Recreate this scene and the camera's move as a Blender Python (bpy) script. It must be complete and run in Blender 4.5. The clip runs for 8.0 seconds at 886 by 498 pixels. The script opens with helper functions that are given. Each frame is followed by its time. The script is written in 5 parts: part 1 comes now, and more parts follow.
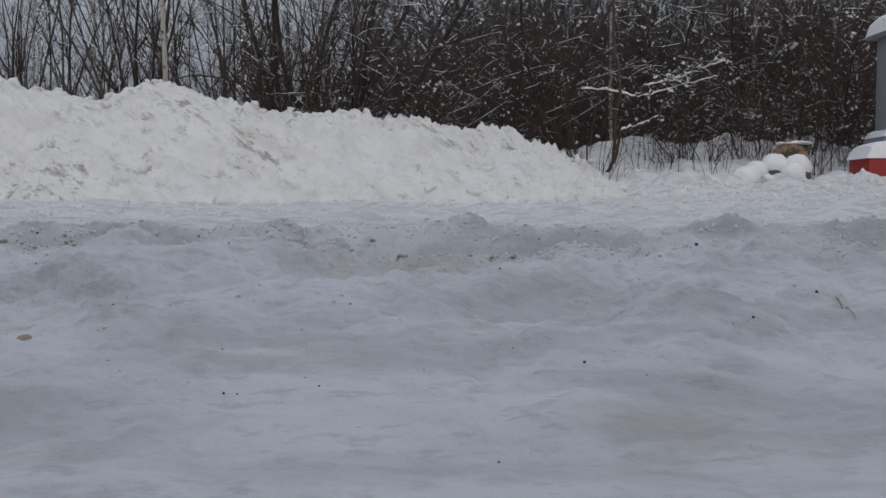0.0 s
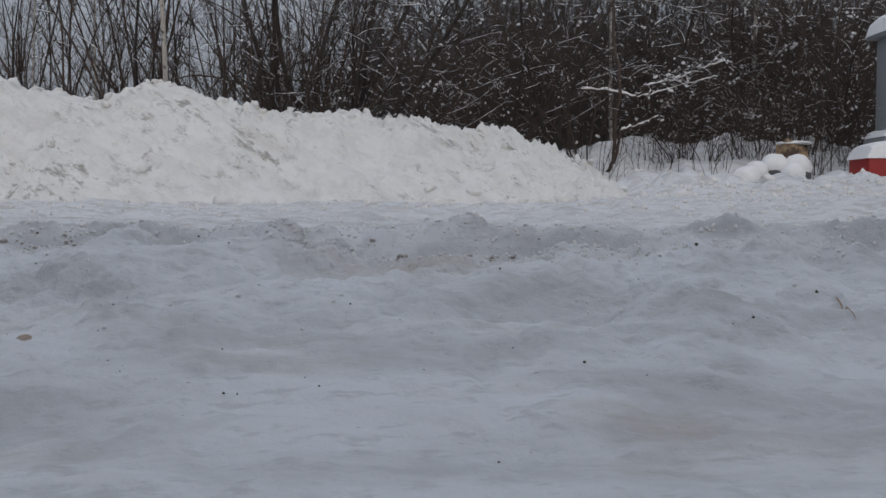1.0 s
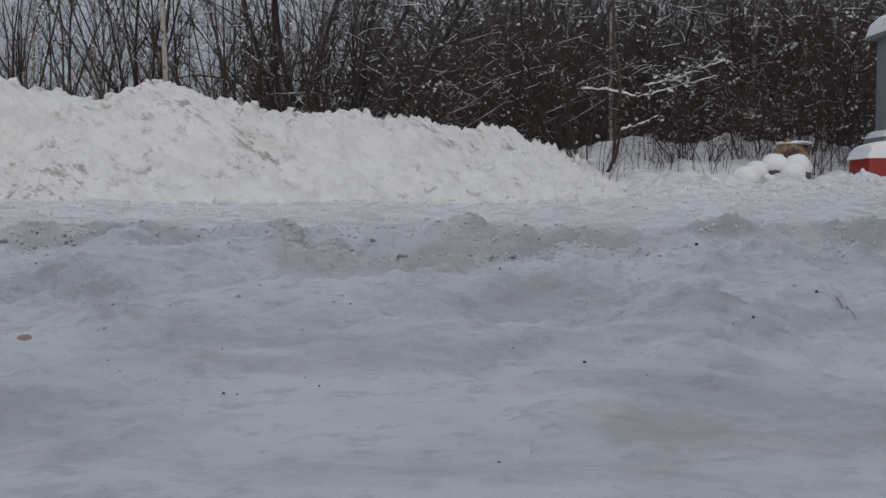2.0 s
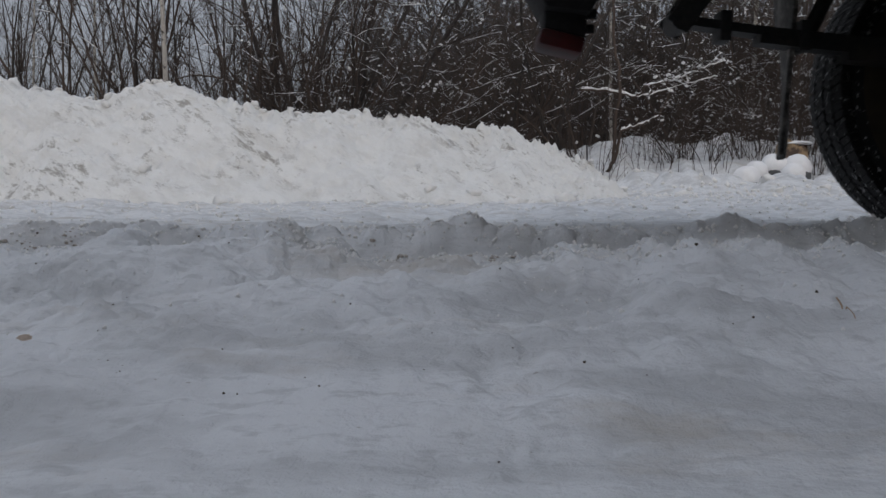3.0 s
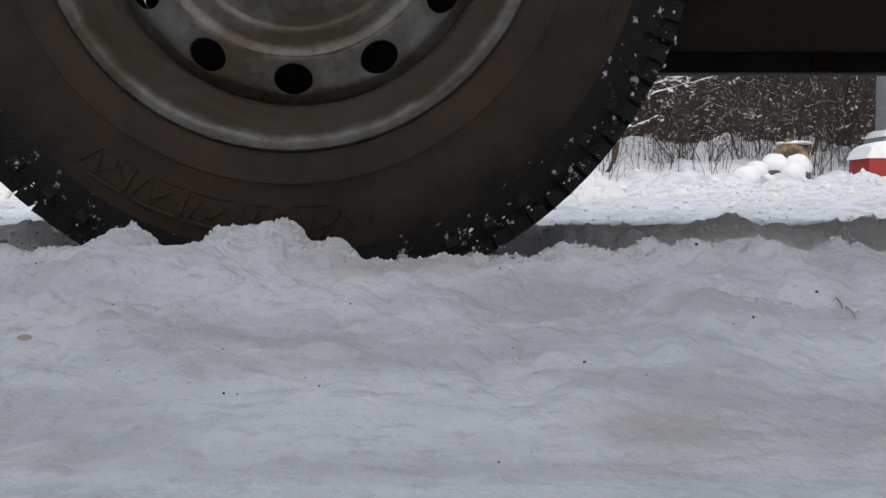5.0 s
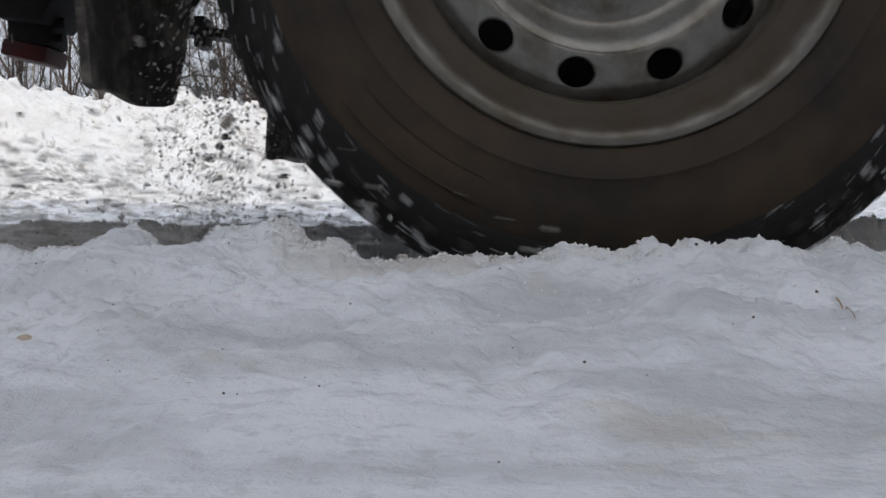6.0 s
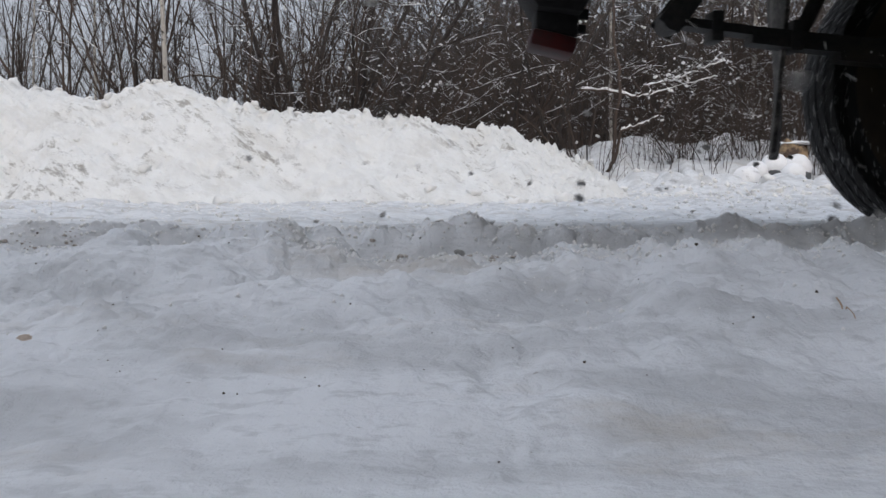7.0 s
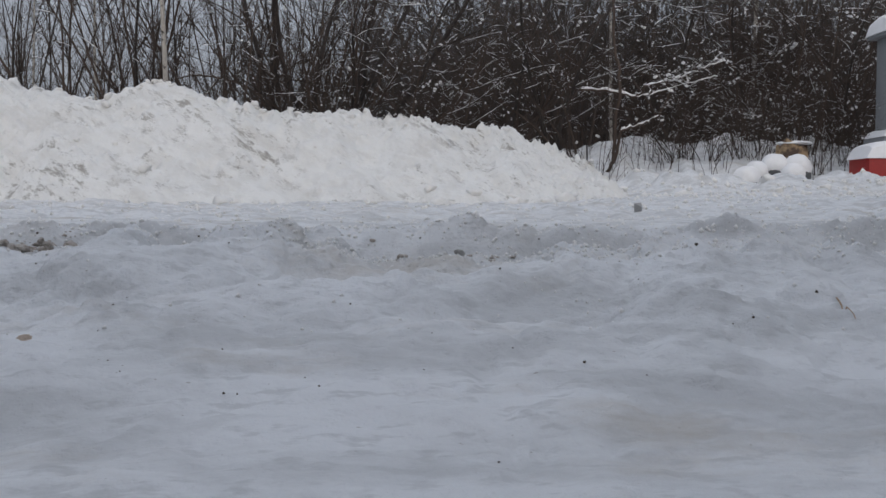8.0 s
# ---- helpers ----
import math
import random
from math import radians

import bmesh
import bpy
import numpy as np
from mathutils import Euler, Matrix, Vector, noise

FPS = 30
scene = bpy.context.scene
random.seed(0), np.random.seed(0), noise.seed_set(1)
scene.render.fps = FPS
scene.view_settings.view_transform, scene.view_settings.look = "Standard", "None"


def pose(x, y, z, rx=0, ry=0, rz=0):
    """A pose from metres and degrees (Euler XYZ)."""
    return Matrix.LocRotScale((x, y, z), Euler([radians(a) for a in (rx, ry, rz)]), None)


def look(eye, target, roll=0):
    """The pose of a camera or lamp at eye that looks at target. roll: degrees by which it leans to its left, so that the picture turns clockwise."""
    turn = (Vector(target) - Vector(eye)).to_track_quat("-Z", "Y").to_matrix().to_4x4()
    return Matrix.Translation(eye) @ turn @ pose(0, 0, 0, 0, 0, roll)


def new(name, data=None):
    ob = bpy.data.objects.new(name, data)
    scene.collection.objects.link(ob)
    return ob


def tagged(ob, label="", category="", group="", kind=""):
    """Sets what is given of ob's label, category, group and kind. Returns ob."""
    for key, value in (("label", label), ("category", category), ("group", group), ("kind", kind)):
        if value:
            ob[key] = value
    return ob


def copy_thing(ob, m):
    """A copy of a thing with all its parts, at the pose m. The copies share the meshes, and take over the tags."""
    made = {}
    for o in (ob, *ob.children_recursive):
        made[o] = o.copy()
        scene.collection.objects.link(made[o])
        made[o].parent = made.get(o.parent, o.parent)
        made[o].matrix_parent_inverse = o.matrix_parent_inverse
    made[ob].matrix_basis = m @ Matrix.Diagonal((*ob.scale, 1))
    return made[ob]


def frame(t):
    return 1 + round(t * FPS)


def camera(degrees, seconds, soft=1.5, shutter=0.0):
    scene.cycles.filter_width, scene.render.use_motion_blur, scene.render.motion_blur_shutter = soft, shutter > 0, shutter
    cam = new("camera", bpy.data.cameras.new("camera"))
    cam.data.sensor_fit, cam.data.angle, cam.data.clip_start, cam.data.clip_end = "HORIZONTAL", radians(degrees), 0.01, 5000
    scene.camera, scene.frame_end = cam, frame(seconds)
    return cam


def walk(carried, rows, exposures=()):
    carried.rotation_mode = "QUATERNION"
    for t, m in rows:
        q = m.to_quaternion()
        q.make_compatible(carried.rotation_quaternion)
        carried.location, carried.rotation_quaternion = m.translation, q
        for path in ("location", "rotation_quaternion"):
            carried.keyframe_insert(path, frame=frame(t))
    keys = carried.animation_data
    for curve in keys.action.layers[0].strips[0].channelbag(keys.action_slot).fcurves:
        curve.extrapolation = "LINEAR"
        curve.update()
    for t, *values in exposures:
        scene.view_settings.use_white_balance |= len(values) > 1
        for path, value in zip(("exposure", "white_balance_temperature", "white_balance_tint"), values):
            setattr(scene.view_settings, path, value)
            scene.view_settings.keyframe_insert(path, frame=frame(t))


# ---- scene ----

# ------------------------------------------------------------------ camera
cam = camera(48.2, 8.0, shutter=0.12)
EYE = (0.0, 0.0, 0.09)
AIM = (0.0, 1.0, 0.0427)
walk(cam, [(0.0, look(EYE, AIM)), (8.0, look(EYE, AIM))],
     exposures=[(0.0, -0.12, 6500, 10), (2.9, -0.12, 6550, 10), (3.5, 0.0, 6600, 10), (4.0, 0.36, 6700, 10), (4.5, 0.67, 6700, 10),
                (6.0, 0.89, 6700, 10), (6.5, 0.79, 6650, 10), (7.0, 0.52, 6600, 10), (7.5, 0.25, 6550, 10), (8.0, 0.09, 6500, 10)])

# ------------------------------------------------------------------ light
world = bpy.data.worlds.new("winter_sky")
scene.world = world
world.use_nodes = True
wn, wl = world.node_tree.nodes, world.node_tree.links
sky = wn.new("ShaderNodeTexSky")
sky.sky_type = "NISHITA"
sky.sun_disc = False
sky.sun_elevation = radians(26)
sky.sun_rotation = radians(170)
sky.air_density, sky.dust_density, sky.ozone_density = 1.0, 6.0, 0.5
cloud = wn.new("ShaderNodeMix")
cloud.data_type = "RGBA"
cloud.inputs[0].default_value = 0.88
cloud.inputs[7].default_value = (3.25, 3.5, 4.0, 1)
wl.new(sky.outputs[0], cloud.inputs[6])
tilt = wn.new("ShaderNodeTexCoord")
split = wn.new("ShaderNodeSeparateXYZ")
rise = wn.new("ShaderNodeMapRange")
rise.inputs["From Min"].default_value, rise.inputs["From Max"].default_value = 0.0, 1.0
rise.inputs["To Min"].default_value, rise.inputs["To Max"].default_value = 0.62, 1.55
overcast = wn.new("ShaderNodeVectorMath")
overcast.operation = "SCALE"
wl.new(tilt.outputs["Generated"], split.inputs[0])
wl.new(split.outputs["Z"], rise.inputs["Value"])
wl.new(cloud.outputs[2], overcast.inputs[0])
wl.new(rise.outputs["Result"], overcast.inputs["Scale"])
wl.new(overcast.outputs[0], wn["Background"].inputs[0])
wn["Background"].inputs[1].default_value = 0.135

sun = new("sun", bpy.data.lights.new("sun", "SUN"))
sun.data.energy, sun.data.angle, sun.data.color = 0.24, radians(25), (1.0, 0.95, 0.87)
sun.matrix_world = look((-1.0, -5.6, 2.8), (0, 0, 0))


# ------------------------------------------------------------------ small tools
def lattice(seed):
    return np.random.RandomState(seed).rand(256, 256)


LATTICE = [lattice(s) for s in range(6)]


def value_noise(x, y, seed=0):
    """Smooth noise from -1 to 1 on arrays."""
    g = LATTICE[seed % 6]
    xi, yi = np.floor(x).astype(int), np.floor(y).astype(int)
    fx, fy = x - xi, y - yi
    fx, fy = fx * fx * (3 - 2 * fx), fy * fy * (3 - 2 * fy)
    xa, xb, ya, yb = xi % 256, (xi + 1) % 256, yi % 256, (yi + 1) % 256
    v = (g[xa, ya] * (1 - fx) * (1 - fy) + g[xb, ya] * fx * (1 - fy)
         + g[xa, yb] * (1 - fx) * fy + g[xb, yb] * fx * fy)
    return 2 * v - 1


def fbm(x, y, octaves=4, seed=0, gain=0.5):
    total, amp = 0, 1.0
    for k in range(octaves):
        total = total + amp * value_noise(x + 17.3 * k, y - 9.1 * k, seed + k)
        x, y, amp = (0.8 * x - 0.6 * y) * 2.0, (0.6 * x + 0.8 * y) * 2.0, amp * gain
    return total


def bumps(x, y, size, seed, fill=0.6):
    """Rounded lumps, one in each cell of a jittered grid: 0 between them, 1 at their tops."""
    best = np.zeros_like(x)
    cx, cy = np.floor(x / size).astype(int), np.floor(y / size).astype(int)
    ga, gb, gc = LATTICE[seed % 6], LATTICE[(seed + 1) % 6], LATTICE[(seed + 2) % 6]
    for i in (-1, 0, 1):
        for j in (-1, 0, 1):
            u, v = (cx + i) % 256, (cy + j) % 256
            px, py = (cx + i + ga[u, v]) * size, (cy + j + gb[u, v]) * size
            r = size * (0.25 + 0.6 * gc[u, v])
            d = ((x - px) ** 2 + (y - py) ** 2) / (r * r)
            top = np.sqrt(np.clip(1 - d, 0, 1)) * r / size
            best = np.maximum(best, np.where(gc[v, u] < fill, top, 0))
    return best


def smooth(a, b, v):
    t = np.clip((v - a) / (b - a), 0, 1)
    return t * t * (3 - 2 * t)


def mesh_of(name, verts, faces, material, flat=False):
    me = bpy.data.meshes.new(name)
    verts = np.asarray(verts, dtype=np.float32)
    faces = np.asarray(faces, dtype=np.int32)
    n, k = faces.shape
    me.vertices.add(len(verts))
    me.vertices.foreach_set("co", verts.ravel())
    me.loops.add(n * k)
    me.loops.foreach_set("vertex_index", faces.ravel())
    me.polygons.add(n)
    me.polygons.foreach_set("loop_start", np.arange(0, n * k, k, dtype=np.int32))
    me.polygons.foreach_set("loop_total", np.full(n, k, dtype=np.int32))
    me.update(calc_edges=True)
    me.polygons.foreach_set("use_smooth", np.full(n, not flat))
    me.materials.append(material)
    return me


def grid_faces(rows, cols):
    i = np.arange(rows * cols).reshape(rows, cols)
    return np.stack([i[:-1, :-1], i[:-1, 1:], i[1:, 1:], i[1:, :-1]], -1).reshape(-1, 4)


def under(ob, parent):
    if parent is not None:
        ob.parent = parent
    return ob


def part(name, bm, material, parent=None, label="", smooth_angle=35):
    """Links a bmesh as one mesh object under a thing or a part."""
    me = bpy.data.meshes.new(name)
    bm.to_mesh(me)
    bm.free()
    me.materials.append(material)
    for p in me.polygons:
        p.use_smooth = smooth_angle > 0
    if smooth_angle > 0:
        me.set_sharp_from_angle(angle=radians(smooth_angle))
    ob = under(new(name, me), parent)
    return tagged(ob, label) if label else ob


def box(bm, lo, hi, bevel=0.0, m=Matrix()):
    c = [(a + b) / 2 for a, b in zip(lo, hi)]
    s = [b - a for a, b in zip(lo, hi)]
    made = bmesh.ops.create_cube(bm, size=1, matrix=m @ Matrix.Translation(c) @ Matrix.Diagonal((*s, 1)))
    if bevel:
        edges = list({e for v in made["verts"] for e in v.link_edges})
        bmesh.ops.bevel(bm, geom=edges, offset=bevel, segments=2, profile=0.6, affect="EDGES")
    return made


def rod(bm, a, b, r, r2=None, sides=14):
    a, b = Vector(a), Vector(b)
    m = Matrix.Translation((a + b) / 2) @ (b - a).to_track_quat("Z", "Y").to_matrix().to_4x4()
    bmesh.ops.create_cone(bm, cap_ends=True, segments=sides, radius1=r, radius2=r if r2 is None else r2,
                          depth=(b - a).length, matrix=m)


def lathe(bm, profile, steps=96):
    """Turns a profile of (radius, y) about the y axis."""
    rings = []
    for r, y in profile:
        rings.append([bm.verts.new((r * math.sin(2 * math.pi * k / steps), y, -r * math.cos(2 * math.pi * k / steps)))
                      for k in range(steps)])
    for a, b in zip(rings, rings[1:]):
        for k in range(steps):
            bm.faces.new((a[k], a[(k + 1) % steps], b[(k + 1) % steps], b[k]))


# ------------------------------------------------------------------ materials
def material(name, base, rough=0.6, metal=0.0, bump=0.0, scale=50.0, spread=0.15, dirt=None, dirt_scale=6.0,
             dirt_from=0.5, dirt_to=0.7, coords="Object", island=0.0):
    m = bpy.data.materials.new(name)
    m.use_nodes = True
    nt = m.node_tree
    nd, ln = nt.nodes, nt.links
    b = nd["Principled BSDF"]
    b.inputs["Roughness"].default_value, b.inputs["Metallic"].default_value = rough, metal
    tc = nd.new("ShaderNodeTexCoord")
    n1 = nd.new("ShaderNodeTexNoise")
    n1.inputs["Scale"].default_value, n1.inputs["Detail"].default_value = scale, 6
    n1.inputs["Roughness"].default_value = 0.65
    ln.new(tc.outputs[coords], n1.inputs["Vector"])
    ramp = nd.new("ShaderNodeValToRGB")
    ramp.color_ramp.elements[0].position, ramp.color_ramp.elements[1].position = 0.3, 0.7
    ramp.color_ramp.elements[0].color = (*[c * (1 - spread) for c in base], 1)
    ramp.color_ramp.elements[1].color = (*[min(1, c * (1 + spread)) for c in base], 1)
    ln.new(n1.outputs["Fac"], ramp.inputs["Fac"])
    colour = ramp.outputs["Color"]
    if dirt:
        n2 = nd.new("ShaderNodeTexNoise")
        n2.inputs["Scale"].default_value, n2.inputs["Detail"].default_value = dirt_scale, 8
        n2.inputs["Roughness"].default_value = 0.7
        ln.new(tc.outputs[coords], n2.inputs["Vector"])
        r2 = nd.new("ShaderNodeMapRange")
        r2.inputs["From Min"].default_value, r2.inputs["From Max"].default_value = dirt_from, dirt_to
        ln.new(n2.outputs["Fac"], r2.inputs["Value"])
        mix = nd.new("ShaderNodeMix")
        mix.data_type = "RGBA"
        ln.new(r2.outputs["Result"], mix.inputs[0])
        ln.new(colour, mix.inputs[6])
        mix.inputs[7].default_value = (*dirt, 1)
        colour = mix.outputs[2]
    if island:
        geo = nd.new("ShaderNodeNewGeometry")
        hsv = nd.new("ShaderNodeHueSaturation")
        mr = nd.new("ShaderNodeMapRange")
        mr.inputs["To Min"].default_value, mr.inputs["To Max"].default_value = 1 - island, 1 + island
        ln.new(geo.outputs["Random Per Island"], mr.inputs["Value"])
        ln.new(mr.outputs["Result"], hsv.inputs["Value"])
        ln.new(colour, hsv.inputs["Color"])
        colour = hsv.outputs["Color"]
    ln.new(colour, b.inputs["Base Color"])
    if bump:
        bp = nd.new("ShaderNodeBump")
        bp.inputs["Strength"].default_value, bp.inputs["Distance"].default_value = 1.0, bump
        ln.new(n1.outputs["Fac"], bp.inputs["Height"])
        ln.new(bp.outputs["Normal"], b.inputs["Normal"])
    return m




def snow_material(name, base, grey, brown, grain, patch, stretch, grey_amount, brown_amount, bump, soft=0.0, spots=0.0, tilt=0.0):
    """Snow with icy grey patches, brown stains, a fine grain and relief at two scales."""
    m = bpy.data.materials.new(name)
    m.use_nodes = True
    nd, ln = m.node_tree.nodes, m.node_tree.links
    b = nd["Principled BSDF"]
    b.inputs["Roughness"].default_value = 0.55
    b.inputs["Subsurface Weight"].default_value = soft
    b.inputs["Subsurface Radius"].default_value = (0.006, 0.0065, 0.007)
    b.inputs["Subsurface Scale"].default_value = 1.0
    tc, mp = nd.new("ShaderNodeTexCoord"), nd.new("ShaderNodeMapping")
    mp.inputs["Scale"].default_value = stretch
    if tilt:
        mp.vector_type = "TEXTURE"
        mp.inputs["Scale"].default_value = [1 / v for v in stretch]
        mp.inputs["Rotation"].default_value = (0, tilt, 0)
    ln.new(tc.outputs["Object"], mp.inputs["Vector"])

    def tex(scale, detail, vector, rough=0.6):
        n = nd.new("ShaderNodeTexNoise")
        n.inputs["Scale"].default_value, n.inputs["Detail"].default_value = scale, detail
        n.inputs["Roughness"].default_value = rough
        ln.new(vector, n.inputs["Vector"])
        return n.outputs["Fac"]

    def span(fac, lo, hi, top):
        r = nd.new("ShaderNodeMapRange")
        r.interpolation_type = "SMOOTHSTEP"
        r.inputs["From Min"].default_value, r.inputs["From Max"].default_value = lo, hi
        r.inputs["To Max"].default_value = top
        ln.new(fac, r.inputs["Value"])
        return r.outputs["Result"]

    def blend(fac, under_, colour):
        x = nd.new("ShaderNodeMix")
        x.data_type = "RGBA"
        ln.new(fac, x.inputs[0])
        if isinstance(under_, tuple):
            x.inputs[6].default_value = (*under_, 1)
        else:
            ln.new(under_, x.inputs[6])
        x.inputs[7].default_value = (*colour, 1)
        return x.outputs[2]

    obj = tc.outputs["Object"]
    c = blend(span(tex(patch, 6, mp.outputs["Vector"], 0.62), 0.40, 0.64, grey_amount), base, grey)
    c = blend(span(tex(patch * 0.55, 8, mp.outputs["Vector"], 0.7), 0.50, 0.70, brown_amount), c, brown)
    c = blend(span(tex(grain, 3, obj), 0.60, 0.80, 0.35), c, grey)
    c = blend(span(tex(grain * 0.30, 3, mp.outputs["Vector"], 0.6), 0.53, 0.66, 0.5), c, grey)
    if spots:
        # dirt lies in a few zones, not all over
        zone = nd.new("ShaderNodeMath")
        zone.operation = "MULTIPLY"
        ln.new(span(tex(patch * 1.3, 8, mp.outputs["Vector"], 0.8), 0.515, 0.62, spots), zone.inputs[0])
        ln.new(span(tex(0.9, 3, obj, 0.6), 0.42, 0.56, 1.0), zone.inputs[1])
        c = blend(zone.outputs[0], c, tuple(v * 0.55 for v in brown))
    if soft:
        # small icy flecks lying along the slope
        c = blend(span(tex(34, 3, mp.outputs["Vector"], 0.55), 0.65, 0.74, 0.3), c, tuple(v * 0.66 for v in grey))
    speck = span(tex(grain * 0.9, 2, obj, 0.5), 0.73, 0.80, 0.7)
    c = blend(speck, c, tuple(v * 0.55 for v in brown))
    ln.new(c, b.inputs["Base Color"])
    add = nd.new("ShaderNodeMath")
    add.operation = "MULTIPLY_ADD"
    ln.new(tex(grain, 4, obj, 0.7), add.inputs[0])
    add.inputs[1].default_value = 0.35
    ln.new(tex(grain * 0.22, 4, obj, 0.6), add.inputs[2])
    bp = nd.new("ShaderNodeBump")
    bp.inputs["Strength"].default_value, bp.inputs["Distance"].default_value = 1.0, bump
    ln.new(add.outputs[0], bp.inputs["Height"])
    ln.new(bp.outputs["Normal"], b.inputs["Normal"])
    return m


SNOW_LOT = snow_material("trodden_snow", (0.73, 0.74, 0.755), (0.47, 0.475, 0.48), (0.46, 0.41, 0.345), 230, 9, (0.6, 1.3, 1), 0.75, 0.62, 0.005, 0.25)
SNOW_BANK = snow_material("ploughed_snow", (0.85, 0.848, 0.832), (0.72, 0.712, 0.69), (0.45, 0.41, 0.35), 30, 4.0, (0.6, 1.0, 1.7), 0.45, 0.30, 0.05, 0.0, 0.75, 0.65)
SNOW_CLEAN = material("fresh_snow", (0.86, 0.86, 0.87), 0.6, bump=0.01, scale=20, spread=0.03)
SNOW_CLOD = material("clod_snow", (0.40, 0.39, 0.375), 0.7, bump=0.002, scale=150, spread=0.12)
DIRT = material("frozen_dirt", (0.10, 0.075, 0.05), 0.8, bump=0.002, scale=180, spread=0.4)
BARK = material("dark_bark", (0.032, 0.026, 0.023), 0.85, bump=0.004, scale=40, spread=0.4)
TWIG = material("twig_bark", (0.052, 0.036, 0.028), 0.8, scale=8, spread=0.25, island=0.45)
BIRCH = material("birch_bark", (0.42, 0.39, 0.35), 0.7, bump=0.002, scale=30, spread=0.2,
                 dirt=(0.05, 0.045, 0.04), dirt_scale=9, dirt_from=0.56, dirt_to=0.62)
FAR_WOOD = material("far_woods_bark", (0.06, 0.05, 0.045), 0.9, scale=0.6, spread=0.3, island=0.4)
RUBBER = material("tyre_rubber", (0.012, 0.0115, 0.011), 0.7, bump=0.0006, scale=300, spread=0.3,
                  dirt=(0.05, 0.035, 0.022), dirt_scale=5, dirt_from=0.32, dirt_to=0.58)
TREAD = material("snowy_tread_rubber", (0.012, 0.0115, 0.011), 0.7, bump=0.002, scale=220, spread=0.3,
                 dirt=(0.55, 0.55, 0.56), dirt_scale=60, dirt_from=0.60, dirt_to=0.625)
RIM_PAINT = material("silver_rim_paint", (0.215, 0.21, 0.195), 0.38, metal=0.45, bump=0.0005, scale=160, spread=0.12,
                     dirt=(0.095, 0.078, 0.056), dirt_scale=11, dirt_from=0.40, dirt_to=0.62)
BLACK_STEEL = material("grimy_black_steel", (0.02, 0.019, 0.018), 0.65, bump=0.001, scale=90, spread=0.35,
                       dirt=(0.05, 0.04, 0.032), dirt_scale=7, dirt_from=0.5, dirt_to=0.75)
BROWN_PANEL = material("mud_brown_panel", (0.10, 0.070, 0.052), 0.6, bump=0.0008, scale=60, spread=0.2,
                       dirt=(0.03, 0.026, 0.022), dirt_scale=4)
BLACK_PLASTIC = material("dirty_black_plastic", (0.010, 0.009, 0.009), 0.85, bump=0.001, scale=70, spread=0.35)
# mud that has settled in the well between the flange and the disc
nd, ln = RIM_PAINT.node_tree.nodes, RIM_PAINT.node_tree.links
paint = nd["Principled BSDF"]
place, axis, reach = nd.new("ShaderNodeTexCoord"), nd.new("ShaderNodeVectorMath"), nd.new("ShaderNodeVectorMath")
axis.operation, reach.operation = "MULTIPLY", "LENGTH"
axis.inputs[1].default_value = (1, 0, 1)
ln.new(place.outputs["Object"], axis.inputs[0])
ln.new(axis.outputs[0], reach.inputs[0])
uneven, shift = nd.new("ShaderNodeTexNoise"), nd.new("ShaderNodeMath")
uneven.inputs["Scale"].default_value, uneven.inputs["Detail"].default_value = 30, 6
ln.new(place.outputs["Object"], uneven.inputs["Vector"])
shift.operation = "MULTIPLY_ADD"
ln.new(uneven.outputs["Fac"], shift.inputs[0])
shift.inputs[1].default_value = 0.016
ln.new(reach.outputs["Value"], shift.inputs[2])
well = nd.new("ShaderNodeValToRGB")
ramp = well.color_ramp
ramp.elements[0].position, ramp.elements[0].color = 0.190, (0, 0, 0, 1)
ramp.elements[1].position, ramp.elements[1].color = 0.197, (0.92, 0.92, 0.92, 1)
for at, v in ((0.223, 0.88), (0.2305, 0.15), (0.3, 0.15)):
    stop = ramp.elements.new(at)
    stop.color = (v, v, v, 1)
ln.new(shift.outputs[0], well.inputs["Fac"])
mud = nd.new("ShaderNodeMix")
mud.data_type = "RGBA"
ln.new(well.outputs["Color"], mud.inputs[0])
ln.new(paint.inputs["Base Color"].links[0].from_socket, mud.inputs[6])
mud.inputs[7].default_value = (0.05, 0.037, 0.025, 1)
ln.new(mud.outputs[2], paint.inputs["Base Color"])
dull_where = nd.new("ShaderNodeMapRange")
dull_where.inputs["To Min"].default_value, dull_where.inputs["To Max"].default_value = 0.36, 0.8
ln.new(well.outputs["Color"], dull_where.inputs["Value"])
ln.new(dull_where.outputs["Result"], paint.inputs["Roughness"])
bare = nd.new("ShaderNodeMapRange")
bare.inputs["To Min"].default_value, bare.inputs["To Max"].default_value = 0.5, 0.0
ln.new(well.outputs["Color"], bare.inputs["Value"])
ln.new(bare.outputs["Result"], paint.inputs["Metallic"])
for dull in (BLACK_STEEL, BLACK_PLASTIC, RUBBER, TREAD, RIM_PAINT):
    dull.node_tree.nodes["Principled BSDF"].inputs["Specular IOR Level"].default_value = 0.25
FLAP = material("muddy_flap_rubber", (0.035, 0.03, 0.026), 0.8, bump=0.003, scale=60, spread=0.5,
                dirt=(0.18, 0.165, 0.145), dirt_scale=20, dirt_from=0.48, dirt_to=0.68)
RED_LENS = material("red_lens", (0.05, 0.004, 0.004), 0.6, scale=30, spread=0.1, dirt=(0.025, 0.009, 0.008),
                    dirt_scale=14, dirt_from=0.4, dirt_to=0.6)
RED_LENS.node_tree.nodes["Principled BSDF"].inputs["Specular IOR Level"].default_value = 0.2
RED_PAINT = material("red_paint", (0.33, 0.02, 0.02), 0.5, bump=0.001, scale=40, spread=0.15)
